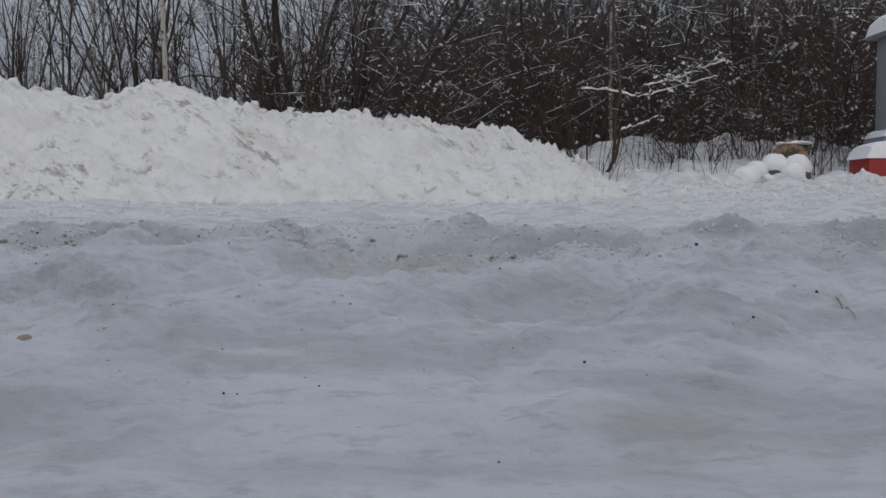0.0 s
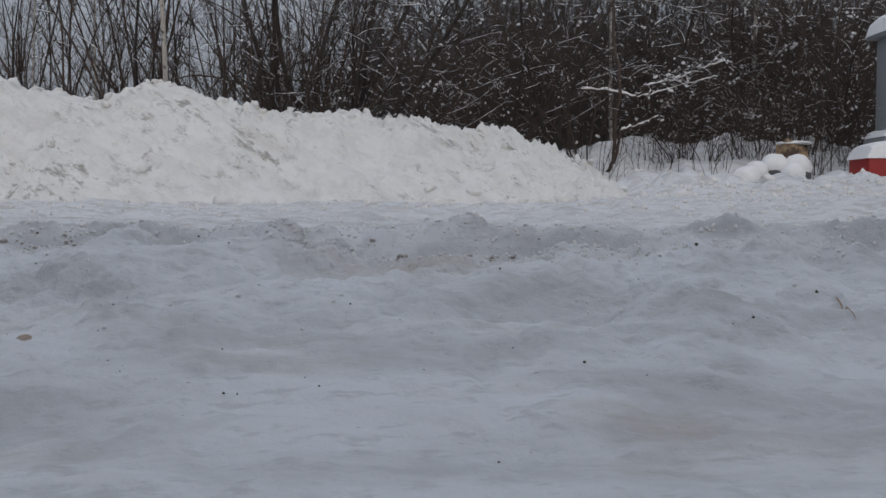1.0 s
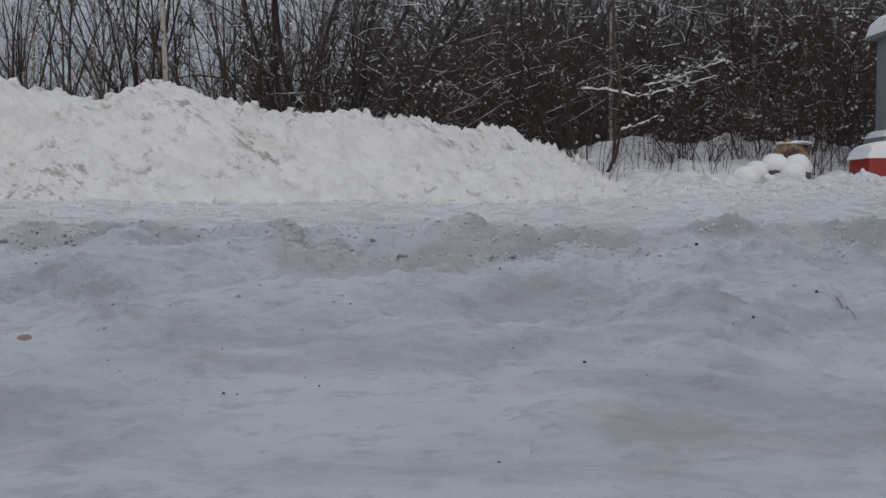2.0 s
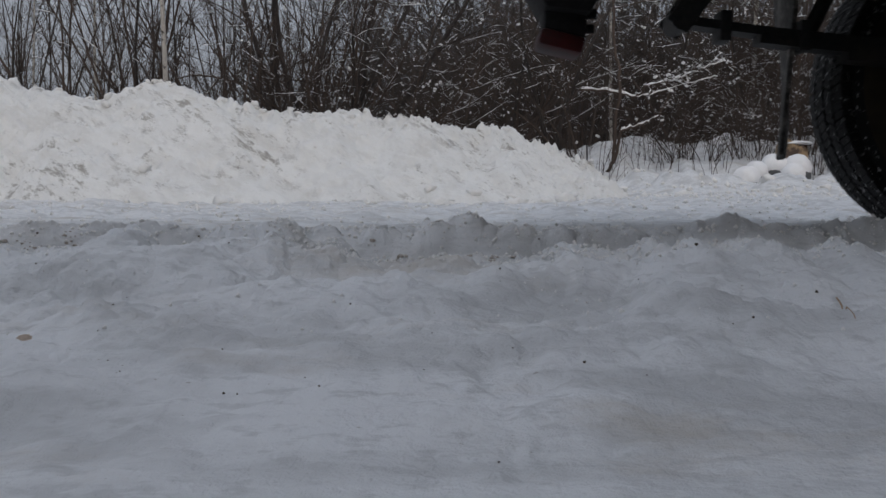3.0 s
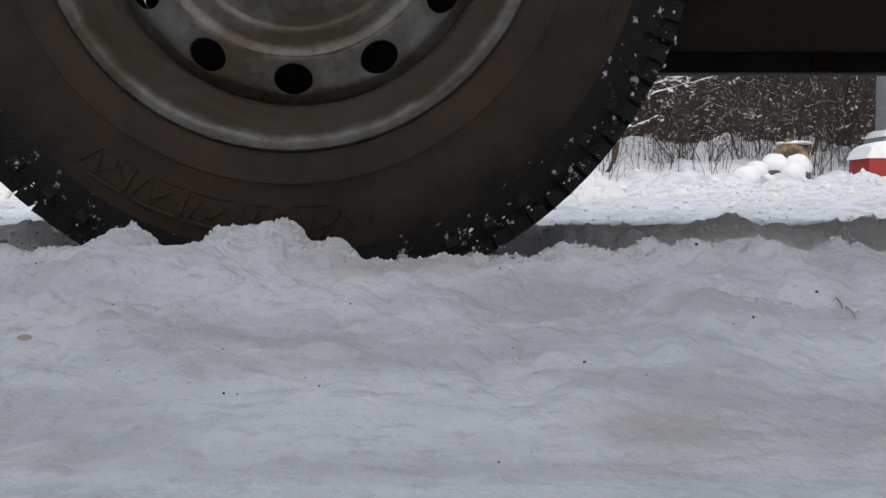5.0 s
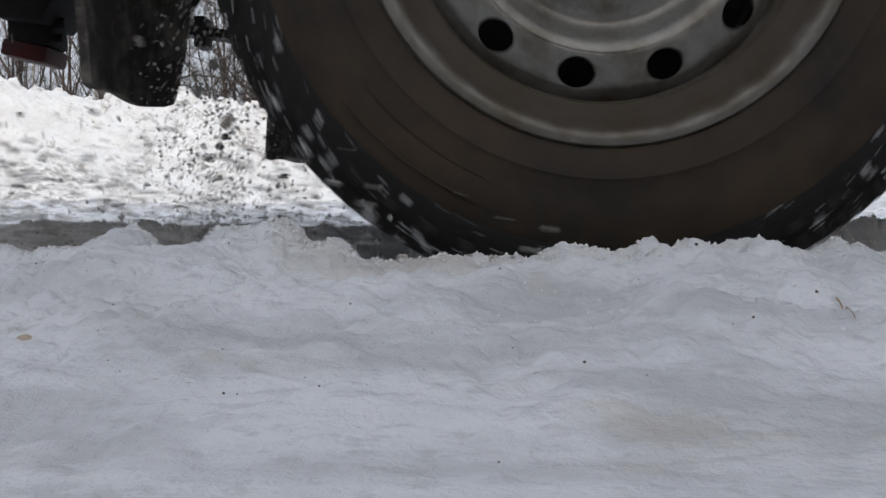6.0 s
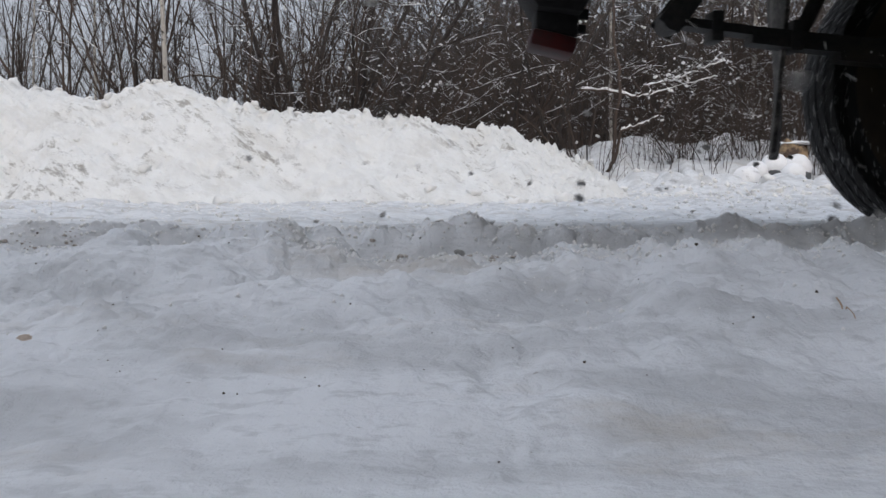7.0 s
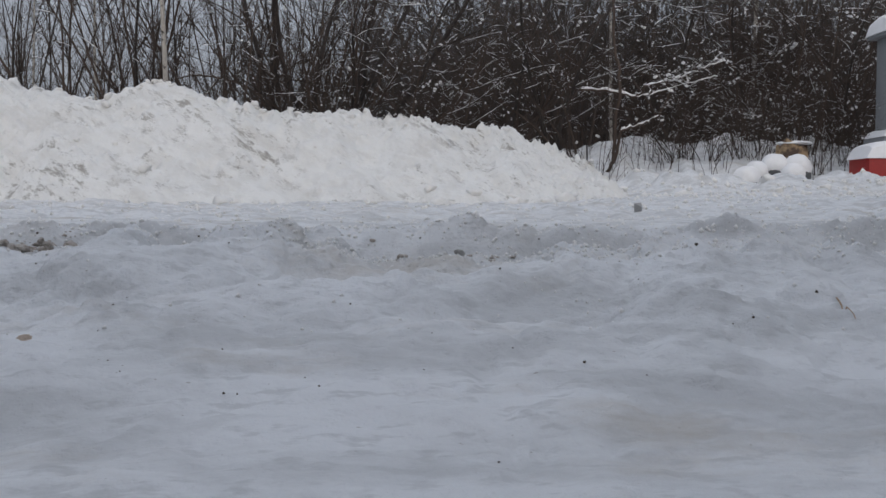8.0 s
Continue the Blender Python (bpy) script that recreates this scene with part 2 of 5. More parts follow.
GREY_METAL = material("grey_metal_paint", (0.24, 0.25, 0.26), 0.5, bump=0.001, scale=30, spread=0.1)
WOOD_CUT = material("cut_wood", (0.38, 0.27, 0.16), 0.8, bump=0.02, scale=16, spread=0.4,
                    dirt=(0.09, 0.06, 0.045), dirt_scale=7, dirt_from=0.48, dirt_to=0.58)
STONE = material("dark_stone", (0.12, 0.125, 0.13), 0.8, bump=0.01, scale=14, spread=0.3)
# grey of the added wall behind the camera, set for its bounce light
SHADE_WALL = material("shade_wall_grey", (0.27, 0.255, 0.24), 0.9, bump=0.003, scale=40, spread=0.1)
BODY_PAINT = material("dull_body_paint", (0.08, 0.085, 0.08), 0.5, scale=12, spread=0.15)


# ------------------------------------------------------------------ ground
def ridge(x):
    """Height of the crumbled rim before the near wheel track."""
    z = 0.042 + 0 * x
    for c, h, w in ((-0.37, 0.006, 0.03), (-0.255, 0.016, 0.022), (-0.175, 0.016, 0.022), (-0.133, 0.024, 0.024),
                    (-0.088, 0.014, 0.018), (0.0, -0.008, 0.055), (0.105, 0.009, 0.02), (0.17, 0.008, 0.012), (0.20, 0.013, 0.012),
                    (0.25, 0.012, 0.025), (0.32, 0.014, 0.018), (0.40, 0.012, 0.03), (0.5, 0.01, 0.04)):
        z = z + h * np.exp(-((x - c) / w) ** 2)
    return z


def ground_height(x, y):
    near = np.exp(-np.maximum(y - 0.6, 0) / 2.2)
    slope = -0.022 + 0.155 * (y - 0.36)
    slope = np.where(y < 0.3, -0.0313 - 0.02 * (1 - np.exp(-np.maximum(0.3 - y, 0) / 0.2)), slope)
    crest_y = 0.82 + 0.012 * value_noise(x * 9, 0 * x, 1)
    front = np.minimum(slope, 1.0)
    roll = (0.009 * fbm(x * 3.2, y * 5.5, 2, 0) + 0.0035 * fbm(x * 9, y * 12, 3, 2)) * smooth(0.2, 0.4, y)
    front = front + roll * (1 - 0.6 * smooth(0.7, 0.82, y))
    rim = ridge(x + 0.004 * value_noise(x * 30, y * 30, 3))
    up = smooth(0.70, 0.815, y)
    front = front * (1 - up) + rim * up
    wx, wy = x + 0.02 * fbm(x * 12, y * 12, 2, 1), y + 0.014 * fbm(x * 12, y * 12, 2, 4)
    puff = 0.005 * np.abs(fbm(wx * 5, wy * 9, 2, 3)) + 0.004 * np.abs(fbm(wx * 12, wy * 17, 3, 5)) + 0.016 * bumps(wx, wy, 0.10, 3, 0.55) * smooth(0.42, 0.6, y) + (0.0035 + 0.0025 * up) * np.abs(fbm(wx * 30, wy * 36, 3, 1))
    puff = puff + (0.0010 + 0.0012 * up) * np.abs(fbm(x * 80, y * 85, 2, 2))
    front = front + (puff - 0.010) * smooth(0.30, 0.50, y) * (1 - 0.5 * up)
    front = front + 0.004 * bumps(x, y, 0.035, 1, 0.5) * smooth(0.4, 0.6, y)
    # broken crust: low ledges across the slope
    for y0, h, seed in ((0.50, 0.006, 1), (0.57, 0.010, 3), (0.63, 0.013, 5), (0.69, 0.013, 2), (0.74, 0.011, 0)):
        line = y0 + 0.10 * fbm(x * 4.5, 0.8 * y + 3.7 * seed, 3, seed) + 0.010 * np.abs(fbm(x * 28, y * 20, 2, seed + 1)) + 0.005 * fbm(x * 70, y * 40, 2, seed, 0.8)
        keep = smooth(-0.2, 0.3, fbm(x * 4.1, 0 * x + 5.3 * seed, 2, seed + 1))
        front = front + h * keep * (1 - up) * (smooth(line - 0.075, line, y) - smooth(line, line + 0.006, y))
    # crumbs strewn in patches
    strewn = smooth(0.05, 0.45, fbm(x * 5.2, y * 7.5, 2, 4)) * smooth(0.5, 0.62, y) * (1 - up)
    front = front + strewn * (0.006 * bumps(x, y, 0.022, 3, 0.5) + 0.004 * bumps(x, y, 0.010, 1, 0.5))
    lot = 0.056 - 0.024 * smooth(1.25, 2.3, y) + 0.006 * fbm(x * 1.6, y * 1.6, 3, 1) * smooth(1.2, 1.5, y) + 0.010 * np.abs(fbm(x * 6, y * 6, 4, 3)) - 0.004
    drop = smooth(crest_y + 0.005, crest_y + 0.055, y)
    z = front * (1 - drop) + drop * 0.0
    edge = 1.185 + 0.02 * fbm(x * 7, 0 * x, 3, 2)
    rise = smooth(edge - 0.05, edge + 0.02, y)
    z = z * (1 - rise) + rise * lot
    lip = np.exp(-((y - edge - 0.02) / 0.03) ** 2)
    block = 0 * x
    for c, h, w in ((-0.50, 0.016, 0.03), (-0.44, 0.010, 0.02), (0.03, 0.008, 0.03), (0.35, 0.014, 0.02), (0.40, 0.010, 0.012), (0.455, 0.016, 0.014),
                    (0.485, 0.026, 0.008), (0.52, 0.018, 0.016), (0.58, 0.014, 0.03)):
        block = block + h * np.exp(-((x - c) / w) ** 2)
    z = z + lip * (0.45 * block - 0.003 + 0.012 * bumps(x, y, 0.05, 1, 0.65) + 0.010 * bumps(x, y, 0.022, 3, 0.6) + 0.004 * bumps(x, y, 0.009, 0, 0.6))
    far_rut = smooth(2.26, 2.33, y + 0.02 * fbm(x * 5, y * 5, 2, 4)) * (1 - smooth(2.61, 2.70, y + 0.02 * fbm(x * 5, y * 5, 2, 5)))
    z = z * (1 - far_rut)
    rut = drop * (1 - rise)
    z = z + (rut + far_rut) * (0.004 * fbm(x * 25, y * 25, 2, 1))
    # crumbs along the rims
    crumb = np.exp(-((y - crest_y + 0.02) / 0.05) ** 2)
    z = z + crumb * (0.012 * bumps(x + 0.006 * fbm(x * 30, y * 30, 2, 1), y, 0.040, 2, 0.75) + 0.004 * bumps(x, y, 0.017, 4, 0.6)
                     + 0.003 * np.abs(fbm(x * 60, y * 60, 3, 2, 0.7)) + 0.002 * bumps(x, y, 0.006, 0, 0.7) - 0.002)
    z = z + 0.0022 * near * bumps(x, y, 0.012, 3, 0.5) * smooth(0.46, 0.62, y) * (1 - rut)
    far = smooth(2.8, 4.0, y)
    z = z + far * (0.02 * fbm(x * 0.7, y * 0.5, 3, 2) + 0.022 * bumps(x, y, 0.4, 1, 0.4) + 0.028 * bumps(x, y, 0.16, 3, 0.45) + 0.016 * bumps(x, y, 0.07, 5, 0.5) - 0.018)
    z = z + 0.05 * smooth(4.5, 8.0, y) + 0.07 * smooth(3.5, 8.5, y) * smooth(0.5, 2.5, x)
    # low ploughed edge past the end of the bank, then the rise under the trees
    berm = smooth(8.2, 8.9, y) * smooth(1.0, 2.2, x)
    z = z + berm * (0.125 + 0.06 * fbm(x * 2.2, y * 2.2, 3, 3) + 0.16 * bumps(x, y, 0.45, 2, 0.6))
    z = z + 0.05 * berm * bumps(x, y, 0.2, 4, 0.5) - 0.1 * smooth(9.4, 10.2, y) * (1 - smooth(10.8, 11.8, y)) * smooth(1.0, 2.2, x)
    z = z + 0.56 * smooth(10.5, 13.5, y) + 1.3 * smooth(15, 40, y) * smooth(-8, 10, x * 30 / np.maximum(y, 10)) \
        + 0.05 * fbm(x * 0.5, y * 0.5, 3, 5) * smooth(9.5, 13, y)
    return z


RELIEF = []


def make_ground():
    inner = np.linspace(-0.44, 0.44, 600)
    outer = 0.44 + 0.0018 * np.cumsum(np.cumprod(np.full(37, 1.30)))
    u = np.concatenate([-outer[::-1], inner, outer])
    ys = [np.array([-300, -120, -50, -20, -9, -4, -2, -1, -0.5, -0.2, 0.0, 0.1, 0.16, 0.2, 0.24, 0.27]),
          np.arange(0.29, 0.62, 0.0045), np.arange(0.622, 0.92, 0.0025), np.arange(0.922, 1.13, 0.008), np.arange(1.132, 1.30, 0.004)]
    for top, grow in ((3.2, 1.009), (10, 1.0095), (14, 1.014), (60, 1.035), (900, 1.15)):
        y, run = ys[-1][-1], []
        while y < top:
            y *= grow
            run.append(y)
        ys.append(np.array(run))
    y = np.concatenate(ys)
    fan = np.maximum(np.abs(y), 0.85) / 0.9
    yy = np.repeat(y[:, None], len(u), 1)
    xx = u[None, :] * fan[:, None]
    zz = ground_height(xx, yy)
    RELIEF.extend((y, u, fan, zz))
    verts = np.stack([xx, yy, zz], -1).reshape(-1, 3)
    ob = new("ground", mesh_of("ground", verts, grid_faces(len(y), len(u)), SNOW_LOT))
    return tagged(ob, "trodden greyish snow with two wheel ruts and crumbled rims", "snow", kind="structure")


def ground_z(x, y):
    ys, u, fan, zz = RELIEF
    i = max(1, min(len(ys) - 1, int(np.searchsorted(ys, y))))
    t = (y - ys[i - 1]) / (ys[i] - ys[i - 1])
    low, high = (float(np.interp(x, u * fan[k], zz[k])) for k in (i - 1, i))
    return low + (high - low) * min(1.0, max(0.0, t))


ground = make_ground()

# unseen wall added behind the camera to shade the near snow
bm = bmesh.new()
box(bm, (-9, -2.35, -0.3), (7, -2.1, 2.3), 0.01)
tagged(part("wall_shade", bm, SHADE_WALL), "plain grey wall added out of view to shade the near snow", "wall", kind="structure")


def bank_height(x, y):
    """The ploughed bank: crest along x, foot at about 8 m."""
    crest = 0.975 + 0.18 * smooth(-3.1, -4.6, x) - 0.19 * smooth(-2.75, -1.75, x) - 0.12 * smooth(-1.0, 0.6, x)
    crest = crest - 0.50 * smooth(0.35, 1.75, x)
    crest = crest + 0.10 * np.exp(-((x + 2.8) / 0.5) ** 2) - 0.05 * np.exp(-((x - 0.5) / 0.25) ** 2) + 0.08 * np.exp(-((x + 1.0) / 0.3) ** 2) + 0.05 * value_noise(x * 1.3, 0 * x, 2) + 0.03 * value_noise(x * 3.1, 0 * x, 4)
    end = 1 - smooth(1.25, 1.85, x + 0.1 * value_noise(y * 3, x * 3, 1))
    foot = 7.75 + 0.25 * value_noise(x * 0.8, 0 * x, 3) + 0.14 * value_noise(x * 3.3, y, 2) + 0.35 * smooth(-1, 1.5, x)
    t = (y - foot) / 1.5
    face = smooth(0, 1, np.clip(t, 0, 1)) * 0.55 + np.clip(t, 0, 1) * 0.45
    back = 1 - smooth(1.0, 2.6, t) * 0.85
    z = crest * face * back * end
    on = np.clip(face * end * 4, 0, 1)
    rough = 0.35 + 0.9 * smooth(-0.1, 0.5, fbm(x * 0.9, y * 1.1, 2, 5)) * smooth(0.1, 0.9, face) + 1.1 * smooth(0.2, 1.2, x)
    z = z + on * (0.07 * fbm(x * 1.5, y * 1.9, 4, 1) + 0.05 * bumps(x, y, 0.34, 0, 0.45) + 0.05 * np.abs(fbm(x * 3.2, y * 3.2, 3, 3))
                  + rough * (0.055 * bumps(x, y, 0.13, 2, 0.4) + 0.045 * bumps(x, y, 0.065, 4, 0.45) + 0.025 * bumps(x, y, 0.04, 5, 0.4)))
    # broken teeth of hard snow along the crest, softer humps to the west
    top = smooth(0.62, 0.95, t) * (1 - smooth(1.25, 1.7, t)) * end
    teeth = smooth(-2.4, -1.7, x)
    z = z + top * ((0.02 + 0.05 * teeth) * bumps(x, y, 0.11, 1, 0.55) + teeth * (0.06 * bumps(x, y, 0.06, 3, 0.5) + 0.03 * bumps(x, y, 0.03, 5, 0.5))
                   + 0.10 * (1 - teeth) * bumps(x, y, 0.6, 4, 0.8))
    # slumps and scrape marks down the face
    z = z + on * (0.06 * np.abs(fbm(x * 2.4 + 0.8 * y, y * 0.9, 3, 4)) - 0.02 - 0.035 * smooth(0.35, 0.6, fbm((x + 0.6 * y) * 3.1, y * 1.3, 3, 2)))
    return z - 0.06 * (1 - np.clip(face * end * 8, 0, 1)) + 0.04


def make_bank():
    x = np.concatenate([np.linspace(-16, -4.4, 200), np.arange(-4.38, 2.4, 0.015)])
    y = np.concatenate([np.arange(7.2, 10.0, 0.02), np.linspace(10.02, 12.5, 40)])
    xx, yy = np.meshgrid(x, y)
    verts = np.stack([xx, yy, bank_height(xx, yy)], -1).reshape(-1, 3)
    ob = new("snow_bank", mesh_of("snow_bank", verts, grid_faces(len(y), len(x)), SNOW_BANK))
    return tagged(ob, "long ploughed snow bank, off-white with brownish dirt streaks", "snow bank")


bank = make_bank()


# ------------------------------------------------------------------ trees
NAMES = {"trunk": "trunk", "twigs": "crown", "snow": "snow_cover"}


class Wood:
    """Collects branches as tubes, thick and thin apart, and the snow that lies on them."""

    def __init__(self, seed):
        self.rng = np.random.RandomState(seed)
        self.v = {"trunk": [], "twigs": [], "snow": []}
        self.f = {"trunk": [], "twigs": [], "snow": []}
        self.n = {"trunk": 0, "twigs": 0, "snow": 0}

    def tube(self, where, pts, radii, sides):
        pts = np.asarray(pts)
        k = len(pts)
        d = np.gradient(pts, axis=0)
        d /= np.linalg.norm(d, axis=1)[:, None] + 1e-9
        ref = np.array([0.3, 0.9, 0.1]) if abs(d[:, 2]).mean() > 0.7 else np.array([0.05, 0.1, 1.0])
        a = np.cross(d, ref)
        a /= np.linalg.norm(a, axis=1)[:, None] + 1e-9
        b = np.cross(d, a)
        ang = np.arange(sides) * 2 * math.pi / sides
        ring = (a[:, None, :] * np.cos(ang)[None, :, None] + b[:, None, :] * np.sin(ang)[None, :, None])
        v = pts[:, None, :] + ring * np.asarray(radii)[:, None, None]
        i = np.arange(k * sides).reshape(k, sides) + self.n[where]
        j = np.roll(i, -1, 1)
        f = np.stack([i[:-1], j[:-1], j[1:], i[1:]], -1).reshape(-1, 4)
        self.v[where].append(v.reshape(-1, 3))
        self.f[where].append(f)
        self.n[where] += k * sides

    def lump(self, p, r):
        """A small rounded snow clump."""
        rng = self.rng
        lat = [(-0.75, 0.55), (0.0, 1.0), (0.7, 0.7), (1.0, 0.05)]
        v = []
        for h, w in lat:
            for k in range(6):
                t = k * math.pi / 3 + h
                s = 1 + 0.25 * rng.uniform(-1, 1)
                v.append((p[0] + r * w * s * math.cos(t), p[1] + r * w * s * math.sin(t), p[2] + r * 0.8 * h))
        i = np.arange(24).reshape(4, 6) + self.n["snow"]
        j = np.roll(i, -1, 1)
        self.v["snow"].append(np.array(v))
        self.f["snow"].append(np.stack([i[:-1], j[:-1], j[1:], i[1:]], -1).reshape(-1, 4))
        self.n["snow"] += 24

    def branch(self, p, d, length, r, level, spec):
        rng = self.rng
        n = max(3, int(length / spec["step"][level]))
        pts, dirs = [np.array(p, float)], []
        d = np.array(d, float)
        sway = rng.normal(0, spec["bend"][level], 3)
        for _ in range(n):
            # a bend that carries on for a while, with knees between
            sway = 0.72 * sway + rng.normal(0, spec["bend"][level] * 0.65, 3)
            d = d + sway + np.array([0, 0, spec["lift"][level]])
            d /= np.linalg.norm(d)
            dirs.append(d.copy())
            pts.append(pts[-1] + d * length / n)
        radii = r * np.linspace(1, 0.35, n + 1)
        self.tube("trunk" if r > 0.022 else "twigs", pts, radii, 8 if r > 0.03 else (5 if r > 0.012 else 3))
        if r < 0.05 and rng.rand() < spec["snow"]:
            # snow lies where the branch runs flat enough to hold it
            run = []
            for k in range(n + 1):
                flat = 1 - abs(dirs[min(k, n - 1)][2])
                if flat > 0.22 and rng.rand() < 0.68 and k < n:
                    run.append(k)
                    continue
                if len(run) >= 2:
                    q = np.array(run)
                    rr = np.clip(radii[q] * 0.75 + 0.002, 0.003, 0.022) * rng.uniform(0.55, 1.35, len(q))
                    rr[0] *= 0.4
                    rr[-1] *= 0.4
                    self.tube("snow", np.array(pts)[q] + np.stack([0 * rr, 0 * rr, radii[q] * 0.6 + rr * 0.5], -1), rr, 4)
                run = []
        if level >= 1 and rng.rand() < spec["clump"]:
            k = rng.randint(1, n + 1)
            size = rng.uniform(0.008, 0.018) if rng.rand() < 0.75 else rng.uniform(0.018, 0.032)
            for c in range(rng.randint(1, 4)):
                self.lump(pts[k] + np.array([0, 0, size * 0.4]) + dirs[min(k, n - 1)] * size * 1.3 * c + rng.normal(0, size * 0.35, 3), size * rng.uniform(0.6, 1.1))
        if level + 1 >= len(spec["count"]):
            return
        count = int(spec["count"][level + 1] * (0.7 + 0.6 * rng.rand()))
        for c in range(count):
            t = rng.uniform(spec["bare"][level], 1.0)
            k = min(n - 1, int(t * n))
            side = rng.normal(0, 1, 3)
            side -= side.dot(dirs[k]) * dirs[k]
            side /= np.linalg.norm(side) + 1e-9
            ang = rng.uniform(*spec["angle"][level + 1])
            nd = dirs[k] * math.cos(ang) + side * math.sin(ang)
            ratio = rng.uniform(0.3, 0.62) * (1.15 - 0.5 * t)
            self.branch(pts[k], nd, length * spec["ratio"][level + 1] * rng.uniform(0.5, 1.25) * (1.15 - 0.4 * t),
                        max(spec["fine"], radii[k] * ratio), level + 1, spec)

    def build(self, name, trunk_material, label, category, twig_material=None):
        ob = new(name)
        for key, mat, lab in (("trunk", trunk_material, ""), ("twigs", twig_material or TWIG, "bare thin winter twigs"),
                              ("snow", SNOW_CLEAN, "fresh snow lying on the branches")):
            if self.v[key]:
                child = new(NAMES[key], mesh_of(NAMES[key], np.concatenate(self.v[key]), np.concatenate(self.f[key]), mat))
                child.parent = ob
                if lab:
                    tagged(child, lab, kind="stuff")
        return tagged(ob, label, category)


ALDER = dict(step=(0.22, 0.16, 0.12, 0.10), bend=(0.04, 0.12, 0.15, 0.16), lift=(0.02, 0.035, 0.03, 0.02), fine=0.0028,
             count=(1, 12, 5, 4), bare=(0.12, 0.12, 0.12, 0.2), angle=((0, 0), (0.5, 1.15), (0.4, 1.0), (0.4, 1.1)),
             ratio=(1, 0.34, 0.45, 0.5), snow=0.55, clump=0.03)
BIRCH_SPEC = dict(step=(0.4, 0.2, 0.15, 0.12), bend=(0.012, 0.06, 0.08, 0.10), lift=(0.02, 0.03, 0.0, -0.02), fine=0.0024,
                  count=(1, 18, 6, 3), bare=(0.42, 0.2, 0.2, 0.2), angle=((0, 0), (0.5, 0.9), (0.4, 0.8), (0.4, 0.9)),
                  ratio=(1, 0.24, 0.45, 0.5), snow=0.2, clump=0.02)
# slim saplings that stand in the open to the west, and snow-laden thicket under the trees
SAPLING = dict(step=(0.2, 0.14, 0.11), bend=(0.034, 0.075, 0.11), lift=(0.012, 0.045, 0.03), fine=0.0026,
               count=(1, 17, 5), bare=(0.16, 0.12, 0.2), angle=((0, 0), (0.35, 0.85), (0.35, 0.9)),
               ratio=(1, 0.24, 0.45), snow=0.12, clump=0.012)
THICKET = dict(step=(0.15, 0.11, 0.08), bend=(0.05, 0.11, 0.15), lift=(0.0, 0.03, 0.02), fine=0.0028,
               count=(1, 9, 5), bare=(0.2, 0.12, 0.2), angle=((0, 0), (0.4, 1.1), (0.4, 1.2)),
               ratio=(1, 0.32, 0.5), snow=0.22, clump=0.095)


def alder(seed, leans, height=5.0, r=0.042):
    """A clump of alder stems; each lean is (sideways, in depth)."""
    w = Wood(seed)
    for k, (a, b) in enumerate(leans):
        w.branch((0.10 * (k - 0.5), 0.05 * k, -0.2), (a, b, 1), height * w.rng.uniform(0.85, 1.1), r * w.rng.uniform(0.75, 1.05), 0, ALDER)
    return w.build("alder_tree", BARK, "bare dark alder tree with snow-dusted branches", "tree")


def birch(seed, height=8, r=0.05):
    w = Wood(seed)
    w.branch((0, 0, -0.2), (0.02, 0, 1), height, r, 0, BIRCH_SPEC)
    return w.build("birch_tree", BIRCH, "slender bare birch tree with white bark", "tree")


def bush(seed, spec, stems, height, r, spread, label):
    w = Wood(seed)
    for s in range(stems):
        t = w.rng.uniform(0, 6.28)
        lean = spread * math.sqrt(w.rng.uniform(0.02, 1))
        w.branch((0.3 * lean * math.cos(t), 0.3 * lean * math.sin(t), -0.1), (lean * math.cos(t), lean * math.sin(t), 1),
                 height * w.rng.uniform(0.6, 1.1), r * w.rng.uniform(0.6, 1.25), 0, spec)
    return w.build("bare_shrub", BARK, label, "shrub")


def plant(models, spots, seed, turn=360):
    """Sets the models out at (x, y) spots; each model stands once before it is copied."""
    rng = random.Random(seed)
    used = set()
    for k, (x, y, size) in enumerate(spots):
        ob = models[k % len(models)]
        m = pose(x, y, ground_z(x, y) - 0.05, 0, 0, rng.uniform(0, turn))
        if ob.name in used:
            c = copy_thing(ob, m)
            c.scale = (size, size, size)
        else:
            used.add(ob.name)
            ob.matrix_basis = m
            ob.scale = (size, size, size)


plant([birch(11), birch(12, 7, 0.03)], [(-3.28, 11.8, 0.72), (-4.95, 14.2, 0.8), (2.80, 16.6, 0.62), (-6.6, 16, 0.8), (5.6, 18, 1.0)], 1)
# the clumps whose stems can be told apart
plant([alder(43, ((-0.10, 0), (-0.22, 0.1)))], [(-2.15, 13.8, 1.0)], 2, 0)
plant([alder(22, ((-0.04, 0), (-0.3, 0.2), (0.25, 0.3)), 5.5, 0.044)], [(-1.62, 13.4, 1.0)], 2, 0)
plant([alder(23, ((0.42, 0.1), (0.12, 0.2), (0.62, -0.1)), 5.5, 0.04)], [(-1.42, 13.3, 1.0)], 2, 0)
plant([alder(24, ((0.18, 0.1), (-0.25, 0.1)), 5.5, 0.032)], [(1.42, 12.9, 1.0), (-4.3, 17.5, 0.9), (4.3, 13.6, 0.9)], 2, 0)
plant([alder(25, ((0.45, 0.1), (0.62, 0.3), (0.28, 0.5), (-0.3, 0.5)), 4.5, 0.024)], [(-0.55, 12.7, 1.0), (0.75, 13.2, 1.0), (3.2, 14.5, 1.1), (5.1, 13.0, 0.9)], 2, 0)

